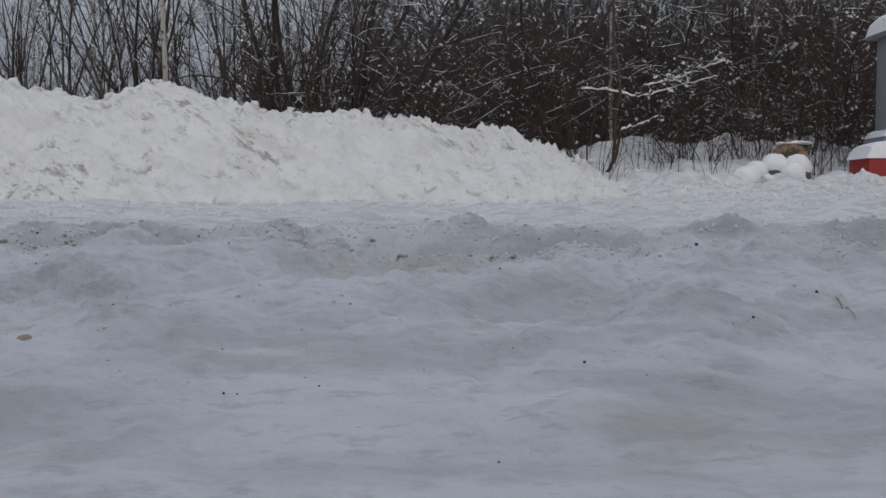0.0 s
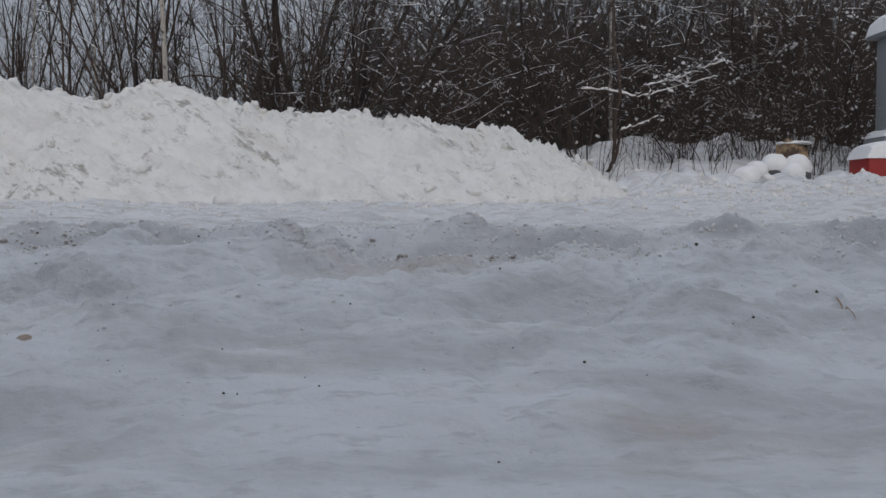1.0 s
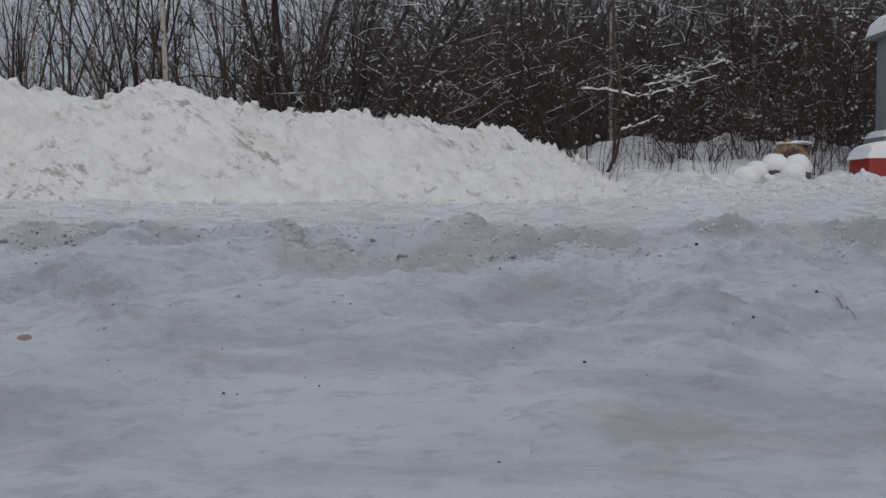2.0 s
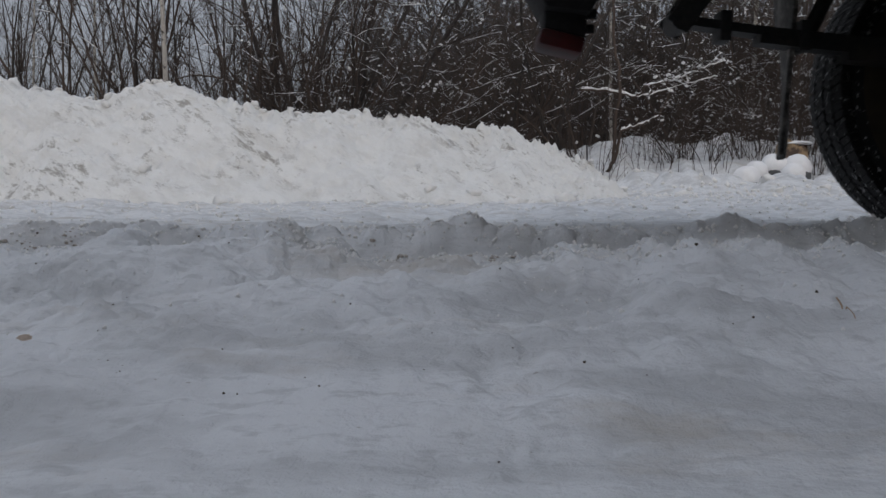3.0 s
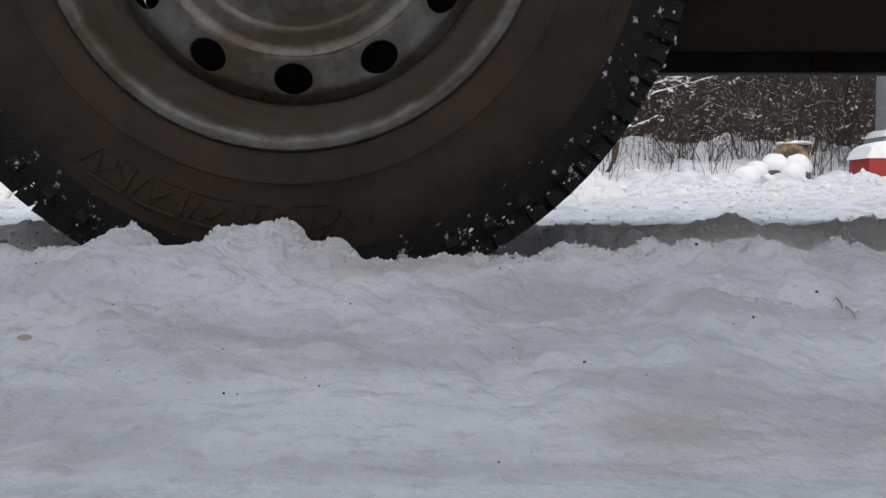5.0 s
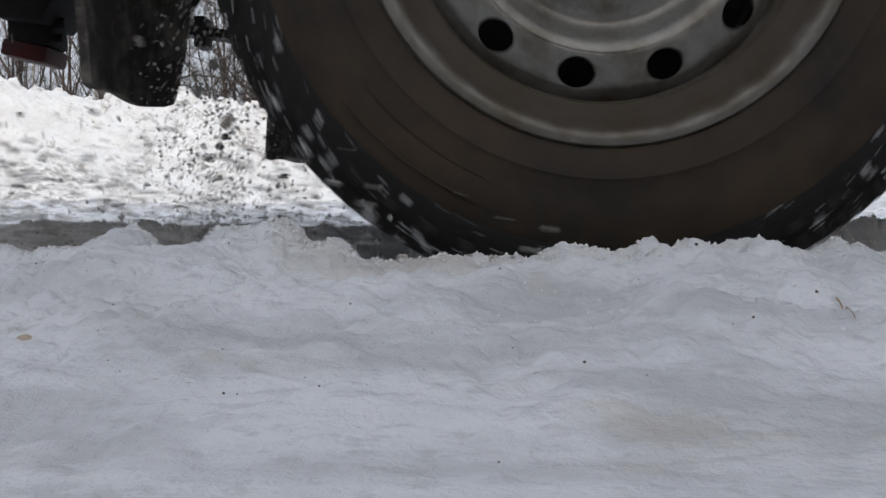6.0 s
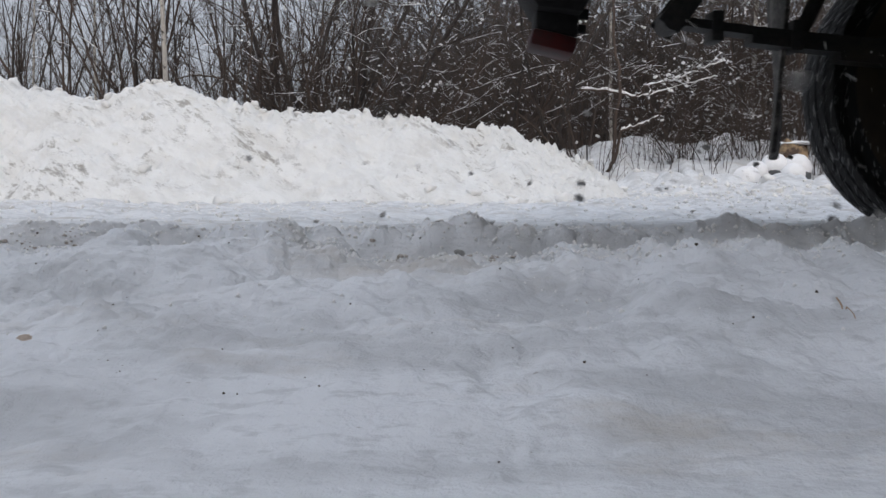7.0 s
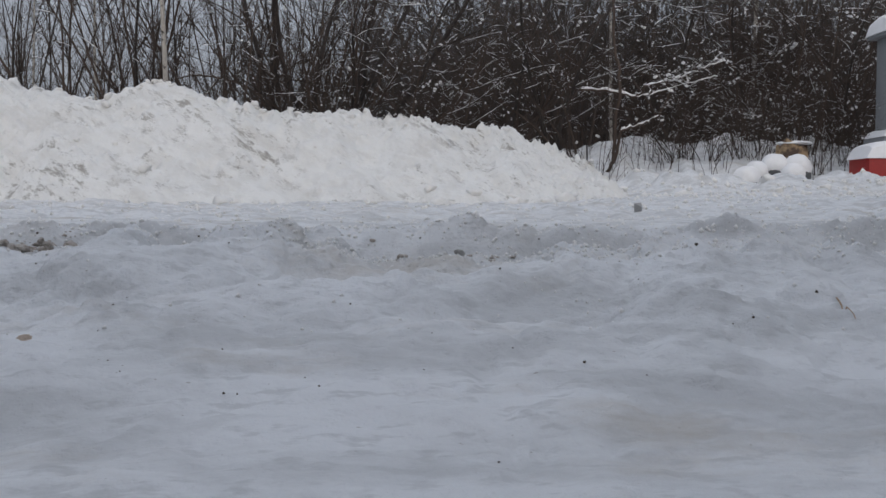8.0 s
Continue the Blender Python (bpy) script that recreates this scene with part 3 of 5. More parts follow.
rs = random.Random(5)
west, east = [], []
for k in range(22):
    y = rs.uniform(12.4, 18)
    west.append((rs.uniform(-0.49, -0.10) * y, y, rs.uniform(0.8, 1.2)))
for k in range(46):
    y = rs.uniform(11.9, 18.5)
    east.append((rs.uniform(-0.05, 0.50) * y, y, rs.uniform(0.75, 1.15)))
for k in range(5):
    y = rs.uniform(12.3, 14)
    east.append((rs.uniform(-0.16, 0.0) * y, y, rs.uniform(0.45, 0.6)))
for k in range(16):
    y = rs.uniform(11.6, 13.2)
    east.append((rs.uniform(0.15, 0.42) * y, y, rs.uniform(0.32, 0.5)))
slim = "slim bare saplings growing in a fan from one root"
laden = "bare brown shrub with clumps of snow on its twigs"
plant([bush(31, SAPLING, 7, 4.2, 0.017, 0.5, slim), bush(32, SAPLING, 9, 3.6, 0.013, 0.6, slim), bush(33, SAPLING, 6, 4.6, 0.020, 0.42, slim)], west, 3)
plant([bush(34, THICKET, 9, 3.2, 0.013, 0.75, laden), bush(35, THICKET, 10, 2.6, 0.010, 0.95, laden), bush(36, THICKET, 8, 3.6, 0.015, 0.7, laden),
       bush(37, THICKET, 9, 2.2, 0.009, 1.0, laden)], east, 4)


def make_bough():
    """A sapling bent under a thick load of snow."""
    w = Wood(91)
    rng = w.rng
    y0 = 11.7
    z0 = ground_z(1.88, y0) - 0.1

    def limb(points, r0, r1, load):
        pts = []
        pp = [np.array(p, float) for p in points]
        for a, b in zip(pp, pp[1:]):
            for t in np.linspace(0, 1, 6, endpoint=False):
                pts.append(a + (b - a) * t + rng.normal(0, 0.008, 3))
        pts.append(pp[-1])
        rad = np.linspace(r0, r1, len(pts))
        w.tube("twigs", pts, rad, 6)
        flat = np.gradient(np.array(pts), axis=0)
        flat = 1.05 - np.abs(flat[:, 2]) / (np.linalg.norm(flat, axis=1) + 1e-9)
        rr = (rad * 0.8 + load * 0.65) * rng.uniform(0.4, 1.3, len(pts)) * np.clip(flat, 0.05, 1)
        w.tube("snow", np.array(pts) + np.stack([0 * rr, 0 * rr, rad * 0.7 + rr * 0.6], -1), rr, 6)
        return pts

    # the arched stem, then the heavy bough that lies across it
    arch = limb([(1.88, y0, z0), (2.04, y0, 0.64), (2.10, y0, 0.93), (2.30, y0, 0.98), (2.54, y0, 1.11), (2.69, y0 + 0.05, 1.38), (2.74, y0 + 0.1, 1.50)], 0.022, 0.008, 0.009)
    main = limb([(1.64, y0 + 0.2, 1.433), (1.94, y0 + 0.15, 1.413), (2.28, y0 + 0.1, 1.332), (2.41, y0 + 0.1, 1.479), (2.74, y0 + 0.1, 1.533),
                 (2.98, y0 + 0.05, 1.626), (3.28, y0, 1.747)], 0.016, 0.006, 0.013)
    limb([(2.44, y0 + 0.1, 1.466), (2.43, y0, 1.30), (2.40, y0, 1.145)], 0.010, 0.005, 0.030)
    limb([(2.66, y0 + 0.1, 1.51), (2.62, y0, 1.62), (2.63, y0, 1.81)], 0.007, 0.004, 0.030)
    limb([(2.93, y0 + 0.05, 1.61), (2.92, y0, 1.74), (2.945, y0, 1.847)], 0.006, 0.003, 0.026)
    limb([(2.28, y0 + 0.1, 1.332), (2.45, y0 + 0.1, 1.36), (2.95, y0, 1.50), (3.22, y0, 1.56)], 0.008, 0.003, 0.010)
    limb([(2.02, y0 + 0.1, 0.55), (2.09, y0 + 0.1, 1.5), (2.05, y0 + 0.2, 2.0), (2.0, y0 + 0.2, 2.9)], 0.022, 0.014, 0.001)
    for k in range(46):
        p = main[rng.randint(20, len(main))] if k % 4 else arch[rng.randint(20, len(arch))]
        d = np.array([rng.uniform(-0.5, 1), rng.normal(0, 0.4), rng.uniform(-0.3, 0.9)])
        d /= np.linalg.norm(d)
        ln = rng.uniform(0.08, 0.30)
        limb([p, p + d * ln * 0.5 + (0, 0, 0.02), p + d * ln], 0.004, 0.002, 0.005)
        if rng.rand() < 0.5:
            for c in range(2):
                w.lump(p + d * ln * rng.uniform(0.5, 1) + rng.normal(0, 0.012, 3), rng.uniform(0.012, 0.026))
    return w.build("snowy_sapling", BARK, "bent sapling with thick snow along its boughs", "tree")


make_bough()


def weed_stalks():
    w = Wood(55)
    rng = w.rng
    for k in range(300):
        y = rng.uniform(10.9, 13.2)
        x = rng.uniform(1.4, 5.6) if k % 6 else rng.uniform(-1, 6)
        z = ground_z(x, y)
        h = rng.uniform(0.2, 0.75)
        lean = rng.normal(0, 0.25, 2)
        p = [np.array((x + lean[0] * h * t * t, y + lean[1] * h * t * t, z - 0.05 + (h + 0.05) * t)) for t in np.linspace(0, 1, 5)]
        w.tube("twigs", p, np.linspace(0.0045, 0.002, 5), 3)
        for c in range(rng.randint(0, 4)):
            q = p[rng.randint(2, 5)]
            e = q + np.array((rng.normal(0, 0.08), rng.normal(0, 0.08), rng.uniform(0.05, 0.2)))
            w.tube("twigs", [q, (q + e) / 2 + (0, 0, 0.01), e], (0.0025, 0.002, 0.0015), 3)
    ob = new("weed_stalks", mesh_of("weed_stalks", np.concatenate(w.v["twigs"]), np.concatenate(w.f["twigs"]), TWIG))
    tagged(ob, "dry brown weed stalks standing out of the snow", "weeds", kind="stuff")


weed_stalks()


def far_woods():
    w = Wood(77)
    rng = w.rng
    spec = dict(step=(0.6, 0.35, 0.3), bend=(0.03, 0.08, 0.1), lift=(0.02, 0.03, 0.02), count=(1, 13, 4), bare=(0.06, 0.15, 0.2), fine=0.005,
                angle=((0, 0), (0.4, 1.0), (0.4, 1.0)), ratio=(1, 0.26, 0.4), snow=0.0, clump=0)
    for k in range(250):
        y = rng.uniform(21, 50)
        x = rng.uniform(-0.55, 0.62) * y
        if x < -0.08 * y and rng.rand() < 0.7:
            continue
        w.branch((x, y, ground_z(x, y) - 0.2), (rng.normal(0, 0.16), 0, 1), rng.uniform(5, 9), rng.uniform(0.012, 0.034), 0, spec)
    # low dead brush that closes the view under the trees
    low = dict(step=(0.55, 0.35), bend=(0.06, 0.10), lift=(0.0, 0.0), count=(1, 7), bare=(0.1, 0.2), fine=0.008,
               angle=((0, 0), (0.4, 1.2)), ratio=(1, 0.5), snow=0.0, clump=0)
    for k in range(1850):
        y = rng.uniform(18.5, 29)
        x = rng.uniform(-0.05, 0.6) * y
        tall = 0.8 if x < -0.1 * y else rng.uniform(0.7, 2.3)
        w.branch((x, y, ground_z(x, y) - 0.1), (rng.normal(0, 0.35), rng.normal(0, 0.2), 1), tall * rng.uniform(1.2, 3.4), rng.uniform(0.012, 0.026), 0, low)
    for k in ("trunk",):
        w.v["twigs"] += w.v[k]
        w.f["twigs"] += [f + w.n["twigs"] for f in w.f[k]]
    ob = new("far_woods", mesh_of("far_woods", np.concatenate(w.v["twigs"]), np.concatenate(w.f["twigs"]), FAR_WOOD))
    return tagged(ob, "dense brown leafless woods on the rise behind", "woods", kind="stuff")


far_woods()


# ------------------------------------------------------------------ things past the lot
def snow_pad(bm, lo, hi, height, seed, n=18):
    """A pillow of snow over a rectangle, bulging past its edge."""
    rng = np.random.RandomState(seed)
    rows = []
    for j in range(n + 1):
        row = []
        for i in range(n + 1):
            a, b = 2 * i / n - 1, 2 * j / n - 1
            e = max(0.0, 1 - abs(a) ** 5) * max(0.0, 1 - abs(b) ** 5)
            x, y = lo[0] + (hi[0] - lo[0]) * i / n, lo[1] + (hi[1] - lo[1]) * j / n
            z = lo[2] + height * (e ** 0.4) * (1 + 0.08 * float(fbm(np.array([x * 4.0]), np.array([y * 4.0]), 2, seed)[0]))
            row.append(bm.verts.new((x, y, z)))
        rows.append(row)
    for a, b in zip(rows, rows[1:]):
        for i in range(n):
            bm.faces.new((a[i], a[i + 1], b[i + 1], b[i]))
    rim = rows[0] + [r[-1] for r in rows[1:]] + rows[-1][-2::-1] + [r[0] for r in rows[-2:0:-1]]
    bm.faces.new(rim[::-1])
    bmesh.ops.recalc_face_normals(bm, faces=bm.faces)


def boulder(bm, r, seed, squash=0.85, m=Matrix(), rough=0.12, sub=3):
    made = bmesh.ops.create_icosphere(bm, subdivisions=sub, radius=1)
    off = Vector((seed * 3.1, seed * 1.7, 0))
    for v in made["verts"]:
        k = 1 + rough * noise.noise(v.co * 1.6 + off) + rough * 0.5 * noise.noise(v.co * 4 + off)
        v.co = m @ Vector((v.co.x * r * k, v.co.y * r * k, v.co.z * r * k * squash))


def make_red_box():
    ob = tagged(new("red_planter"), "low red-painted box under a thick cap of snow", "planter")
    z0 = ground_z(4.7, 10.2) - 0.05
    ob.matrix_basis = pose(4.27, 9.95, z0)
    bm = bmesh.new()
    box(bm, (0, 0, 0), (1.0, 0.5, 0.535 - z0), 0.012)
    for k in (0.33, 0.66):
        box(bm, (k - 0.006, -0.004, 0.02), (k + 0.006, 0.004, 0.52 - z0), 0)
    part("body", bm, RED_PAINT, ob)
    bm = bmesh.new()
    snow_pad(bm, (-0.03, -0.03, 0.53 - z0), (1.03, 0.53, 0), 0.19, 2)
    part("snow_cap", bm, SNOW_CLEAN, ob, "thick rounded cap of snow")


def make_post():
    ob = tagged(new("metal_post"), "grey metal post on a plinth, capped with snow", "post")
    z0 = ground_z(4.9, 10.9) - 0.08
    ob.matrix_basis = pose(4.85, 10.75, z0)
    bm = bmesh.new()
    box(bm, (-0.10, -0.05, 0), (0.55, 0.5, 0.80 - z0), 0.02)
    part("plinth", bm, GREY_METAL, ob)
    bm = bmesh.new()
    snow_pad(bm, (-0.10, -0.05, 0.80 - z0), (0.55, 0.5, 0), 0.09, 4)
    part("snow_ledge", bm, SNOW_CLEAN, ob, "snow lying on the plinth")
    bm = bmesh.new()
    box(bm, (0, 0.05, 0.80 - z0), (0.42, 0.42, 1.90 - z0), 0.012)
    box(bm, (0.04, 0.044, 0.95 - z0), (0.38, 0.05, 1.80 - z0), 0.002)
    part("column", bm, GREY_METAL, ob)
    bm = bmesh.new()
    box(bm, (-0.08, -0.03, 1.90 - z0), (0.5, 0.5, 1.94 - z0), 0.01)
    part("top_plate", bm, GREY_METAL, ob)
    bm = bmesh.new()
    snow_pad(bm, (-0.10, -0.05, 1.935 - z0), (0.52, 0.52, 0), 0.21, 5)
    part("snow_cap", bm, SNOW_CLEAN, ob, "domed cap of snow")


def make_stump():
    x, y = 3.86, 11.0
    z0 = ground_z(x, y) - 0.05
    ob = tagged(new("tree_stump"), "cut tree stump of orange-brown wood under a thin snow cap", "stump")
    ob.matrix_basis = pose(x, y, z0)
    bm = bmesh.new()
    top = 0.72 - z0
    rings = []
    for j in range(9):
        t = j / 8
        ring = []
        for k in range(28):
            a = 2 * math.pi * k / 28
            r = (0.19 - 0.03 * t) * (1 + 0.10 * math.sin(3 * a + 1) + 0.05 * math.sin(7 * a) + 0.05 * noise.noise(Vector((math.cos(a) * 2, math.sin(a) * 2, t * 3))))
            ring.append(bm.verts.new((r * math.cos(a), r * math.sin(a), top * t + (0.04 * math.sin(a * 2) + 0.03 * math.sin(5 * a) if j == 8 else 0))))
        rings.append(ring)
    for a, b in zip(rings, rings[1:]):
        for k in range(28):
            bm.faces.new((a[k], a[(k + 1) % 28], b[(k + 1) % 28], b[k]))
    bm.faces.new(rings[-1])
    part("wood", bm, WOOD_CUT, ob)
    bm = bmesh.new()
    boulder(bm, 0.19, 5, 0.14, Matrix.Translation((0.02, 0, top + 0.02)))
    part("snow_cap", bm, SNOW_CLEAN, ob)


def make_snowy_stones():
    for k, (x, y, r, zc) in enumerate(((3.28, 10.4, 0.125, 0.40), (3.49, 10.45, 0.145, 0.47), (3.71, 10.4, 0.15, 0.45), (3.60, 10.2, 0.12, 0.38), (2.93, 9.6, 0.13, 0.32))):
        ob = tagged(new("snowy_stone"), "rounded stone buried under a dome of snow", "stone", "stones by the stump")
        ob.matrix_basis = pose(x, y, zc)
        bm = bmesh.new()
        boulder(bm, r * 0.92, k + 3, 0.9, Matrix.Translation((0, 0, -0.05)))
        base = min(v.co.z for v in bm.verts)
        low = ground_z(x, y) - zc - 0.03
        for v in bm.verts:
            if v.co.z < -0.05:
                v.co.z = -0.05 + (v.co.z + 0.05) * (low + 0.05) / (base + 0.05)
        part("stone", bm, STONE, ob)
        bm = bmesh.new()
        boulder(bm, r, k + 9, 0.95, rough=0.1)
        for v in bm.verts:
            if v.co.z < -0.06:
                v.co.z = -0.06 + 0.3 * (v.co.z + 0.06)
        part("snow_dome", bm, SNOW_CLEAN, ob)


make_red_box()
make_post()
make_stump()
make_snowy_stones()


# ------------------------------------------------------------------ bits on the snow
def crumb_mesh(name, mat, seed, rough=0.5, squash=0.7, sub=2):
    bm = bmesh.new()
    boulder(bm, 1.0, seed, squash, rough=rough, sub=sub)
    me = bpy.data.meshes.new(name)
    bm.to_mesh(me)
    bm.free()
    for p in me.polygons:
        p.use_smooth = True
    me.materials.append(mat)
    return me


LUMP_SNOW = material("lump_snow", (0.80, 0.79, 0.77), 0.6, scale=3, spread=0.06)
CHUNK = [crumb_mesh("snow_chunk", LUMP_SNOW, k + 40, 0.7, 0.75) for k in range(4)]
GRIT = [crumb_mesh("grit", DIRT, k, 0.6, 0.8) for k in range(4)]
CLOD = [crumb_mesh("snow_clod", SNOW_CLOD, k + 10, 0.7, 0.8) for k in range(5)]
DIRT_SNOW = material("dirty_snow", (0.46, 0.42, 0.38), 0.8, bump=0.0004, scale=3, spread=0.25, dirt=(0.22, 0.185, 0.15), dirt_scale=1.6,
                     dirt_from=0.45, dirt_to=0.65)
MUD_CLOD = [crumb_mesh("mud_clod", DIRT_SNOW, k + 20, 0.75, 0.8) for k in range(3)]

GRIT_SPOTS = ((0.0417, 0.7215, 0.001),
              (0.0751, 0.5213, 0.0012),
              (0.1836, 0.5833, 0.0011),
              (0.2469, 0.6523, 0.0012),
              (-0.2102, 0.6283, 0.001),
              (-0.0604, 0.6428, 0.0009),
              (0.1713, 0.5823, 0.0007),
              (-0.1234, 0.5508, 0.0007),
              (-0.1803, 0.5295, 0.0006),
              (-0.1087, 0.4868, 0.001),
              (-0.1013, 0.4838, 0.0007),
              (0.0387, 0.5473, 0.0006),
              (-0.0101, 0.517, 0.0006),
              (0.1035, 0.499, 0.0006),
              (-0.2939, 1.1915, 0.0017),
              (-0.4877, 1.1902, 0.0017),
              (-0.1632, 0.754, 0.0011),
              (0.1137, 1.171, 0.0017),
              (0.1968, 0.769, 0.0018),
              (-0.409, 1.1995, 0.0021),
              (-0.0202, 0.576, 0.0005),
              (-0.0063, 0.5723, 0.0005),
              (-0.0608, 0.483, 0.0007),
              (0.1438, 0.7265, 0.0006),
              (-0.21, 0.6558, 0.0005),
              (-0.2027, 0.5783, 0.0005),
              (-0.1695, 0.5158, 0.0006),
              (0.0233, 0.408, 0.0006),
              (-0.0719, 0.5123, 0.0006),
              (-0.3024, 0.7345, 0.0009),
              (-1.581, 4.0052, 0.0057),
              (-0.21, 1.2027, 0.0028))
DIRT_PATCHES = ((-0.5116, 1.172, 26, 0.0201), (-0.448, 1.1995, 9, 0.0068), (0.0165, 0.812, 9, 0.0039), (0.042, 0.812, 9, 0.0034), (-0.039, 0.815, 6, 0.0052), (0.1993, 1.159, 5, 0.0066), (-0.0823, 1.162, 3, 0.004), (0.0585, 0.812, 4, 0.0043))
for k, (x, y, r) in enumerate(GRIT_SPOTS):
    ob = new("grit", GRIT[k % 4])
    ob.matrix_basis = pose(x, y, ground_z(x, y) + 0.4 * r, 20 * k, 0, 50 * k) @ Matrix.Diagonal((r, r * (0.6 + 0.15 * (k % 4)), r, 1)) @ Matrix.Scale(0.8, 4)
    tagged(ob, "dark crumb of frozen grit on the snow", "grit", "grit on the snow")

rb = random.Random(19)
for k in range(90):
    x = rb.uniform(-4.4, 1.6)
    col = np.arange(7.6, 10.6, 0.02)
    hs = bank_height(np.full(len(col), x), col)
    top = int(np.argmax(hs)) + (rb.randint(-14, 3) if k % 3 else rb.randint(-60, -10))
    top = max(5, top)
    r = (rb.uniform(0.012, 0.03) if k % 5 else rb.uniform(0.025, 0.045)) * (1.0 if k % 3 else 0.5)
    ob = under(new("snow_block", CHUNK[k % 4]), bank)
    ob.matrix_basis = pose(x, float(col[top]), float(hs[top]) + 0.25 * r, rb.uniform(0, 40), 0, rb.uniform(0, 360)) @ Matrix.Diagonal((r * rb.uniform(0.9, 1.6), r, r, 1))



def snow_crumbs():
    """Loose grains of snow along the rims, on the broken crust and over the lot."""
    rng = np.random.RandomState(71)
    octa = np.array([(1, 0, 0), (-1, 0, 0), (0, 1, 0), (0, -1, 0), (0, 0, 1), (0, 0, -1)], float)
    tris = np.array([(0, 2, 4), (2, 1, 4), (1, 3, 4), (3, 0, 4), (2, 0, 5), (1, 2, 5), (3, 1, 5), (0, 3, 5)])
    verts, faces = [], []

    def drop(x, y, r):
        v = octa * rng.uniform(0.6, 1.3, (6, 3)) * r
        turn = rng.uniform(0, 6.28)
        c, d = math.cos(turn), math.sin(turn)
        v = np.stack([v[:, 0] * c - v[:, 1] * d, v[:, 0] * d + v[:, 1] * c, v[:, 2]], -1)
        faces.append(tris + 6 * len(verts))
        verts.append(v + (x, y, ground_z(x, y) + 0.15 * r))

    for k in range(5200):
        x = rng.uniform(-0.42, 0.42)
        if rng.rand() < 0.75:
            drop(x, rng.normal(0.815, 0.022), 0.0006 + 0.0018 * rng.rand() ** 3)
        elif rng.rand() < 0.5 and float(fbm(np.array([x * 6]), np.array([k % 17 * 0.3]), 2, 3)[0]) > 0:
            drop(x, rng.uniform(0.58, 0.80), 0.0006 + 0.0016 * rng.rand() ** 3)
    for k in range(1500):
        drop(rng.uniform(-0.6, 0.6), rng.normal(1.20, 0.03), 0.001 + 0.003 * rng.rand() ** 3)
    for k in range(2600):
        y = rng.uniform(1.4, 9.0)
        if 2.2 < y < 2.75:
            continue
        drop(rng.uniform(-0.5, 0.5) * y, y, (0.0012 + 0.0035 * rng.rand() ** 3) * y ** 0.9)
    for k in range(500):
        drop(rng.uniform(1.0, 5.0), rng.normal(8.5, 0.5), 0.006 + 0.03 * rng.rand() ** 3)
    me = mesh_of("snow_crumbs", np.concatenate(verts), np.concatenate(faces), LUMP_SNOW)
    tagged(new("snow_crumbs", me), "loose crumbs of broken snow along the wheel tracks", "snow crumbs", kind="stuff")


snow_crumbs()
rk = random.Random(9)
for k in range(110):
    x = rk.uniform(-4.0, 4.6)
    y = (7.75 if x < 1.2 else 8.5) + rk.gauss(-0.1, 0.25) + 0.2 * max(0, min(1, x))
    r = rk.uniform(0.012, 0.035) if k % 6 else rk.uniform(0.03, 0.075)
    z = max(ground_z(x, y), float(bank_height(np.array([x]), np.array([y]))[0]))
    ob = new("snow_chunk", CHUNK[k % 4])
    ob.matrix_basis = pose(x, y, z + 0.1 * r, 0, 0, rk.uniform(0, 360)) @ Matrix.Diagonal((r * rk.uniform(0.9, 1.5), r, r, 1))
    tagged(ob, "lump of hard snow at the foot of the bank", "snow lump", "lumps along the bank")

rg = random.Random(12)
for x0, y0, n, w in DIRT_PATCHES:
    for k in range(n):
        x, y = x0 + rg.gauss(0, w), y0 + rg.gauss(0, 0.008)
        r = rg.uniform(0.0006, 0.0022) if k % 5 else rg.uniform(0.0018, 0.0036)
        ob = new("mud_clod", MUD_CLOD[k % 3])
        ob.matrix_basis = pose(x, y, ground_z(x, y) - 0.1 * r, 0, 0, rg.uniform(0, 360)) @ Matrix.Diagonal((r * 1.4, r, r, 1))
        tagged(ob, "small brown clod of dirty snow", "clod", "dirt along the rut rim")


def make_twig():
    w = Wood(3)
    pts = [(0.2580 - 0.0072 * t + 0.001 * math.sin(9 * t), 0.6470 - 0.0465 * t, 0) for t in np.linspace(0, 1, 9)]
    pts = [(x, y, ground_z(x, y) + 0.002) for x, y, z in pts]
    w.tube("twigs", pts, np.linspace(0.0006, 0.0003, 9), 5)
    w.tube("twigs", [pts[4], (pts[4][0] + 0.003, pts[4][1] - 0.004, pts[4][2] + 0.001), (pts[4][0] + 0.005, pts[4][1] - 0.010, pts[4][2])], (0.0004, 0.0003, 0.0002), 5)
    ob = new("fallen_twig", mesh_of("fallen_twig", np.concatenate(w.v["twigs"]), np.concatenate(w.f["twigs"]), STRAW))
    tagged(ob, "thin reddish-brown twig lying on the snow", "twig")


STRAW = material("dry_straw", (0.36, 0.24, 0.15), 0.7, scale=200, spread=0.3)
make_twig()

bm = bmesh.new()
boulder(bm, 1.0, 31, 0.25, rough=0.5)
leaf = part("bark_flake", bm, material("tan_bark", (0.62, 0.50, 0.40), 0.8, bump=0.001, scale=120, spread=0.25))
leaf.matrix_basis = pose(-0.2435, 0.5720, ground_z(-0.2435, 0.5720) + 0.0008, 28.4, -4.7, 0) @ Matrix.Diagonal((0.0045, 0.0032, 0.0022, 1))
tagged(leaf, "flat tan flake of bark frozen into the snow", "bark")


# ------------------------------------------------------------------ vehicle
R_TYRE = 0.375
AXLE_Z = 0.369
Y_NEAR, Y_FAR = 0.905, 2.35
WIDTH = 0.225


def rim_depth(r):
    """How far the face of the rim lies behind the sidewall, by radius."""
    rs_, ds = zip(*RIM_PROFILE)
    return float(np.interp(r, rs_[::-1], ds[::-1]))


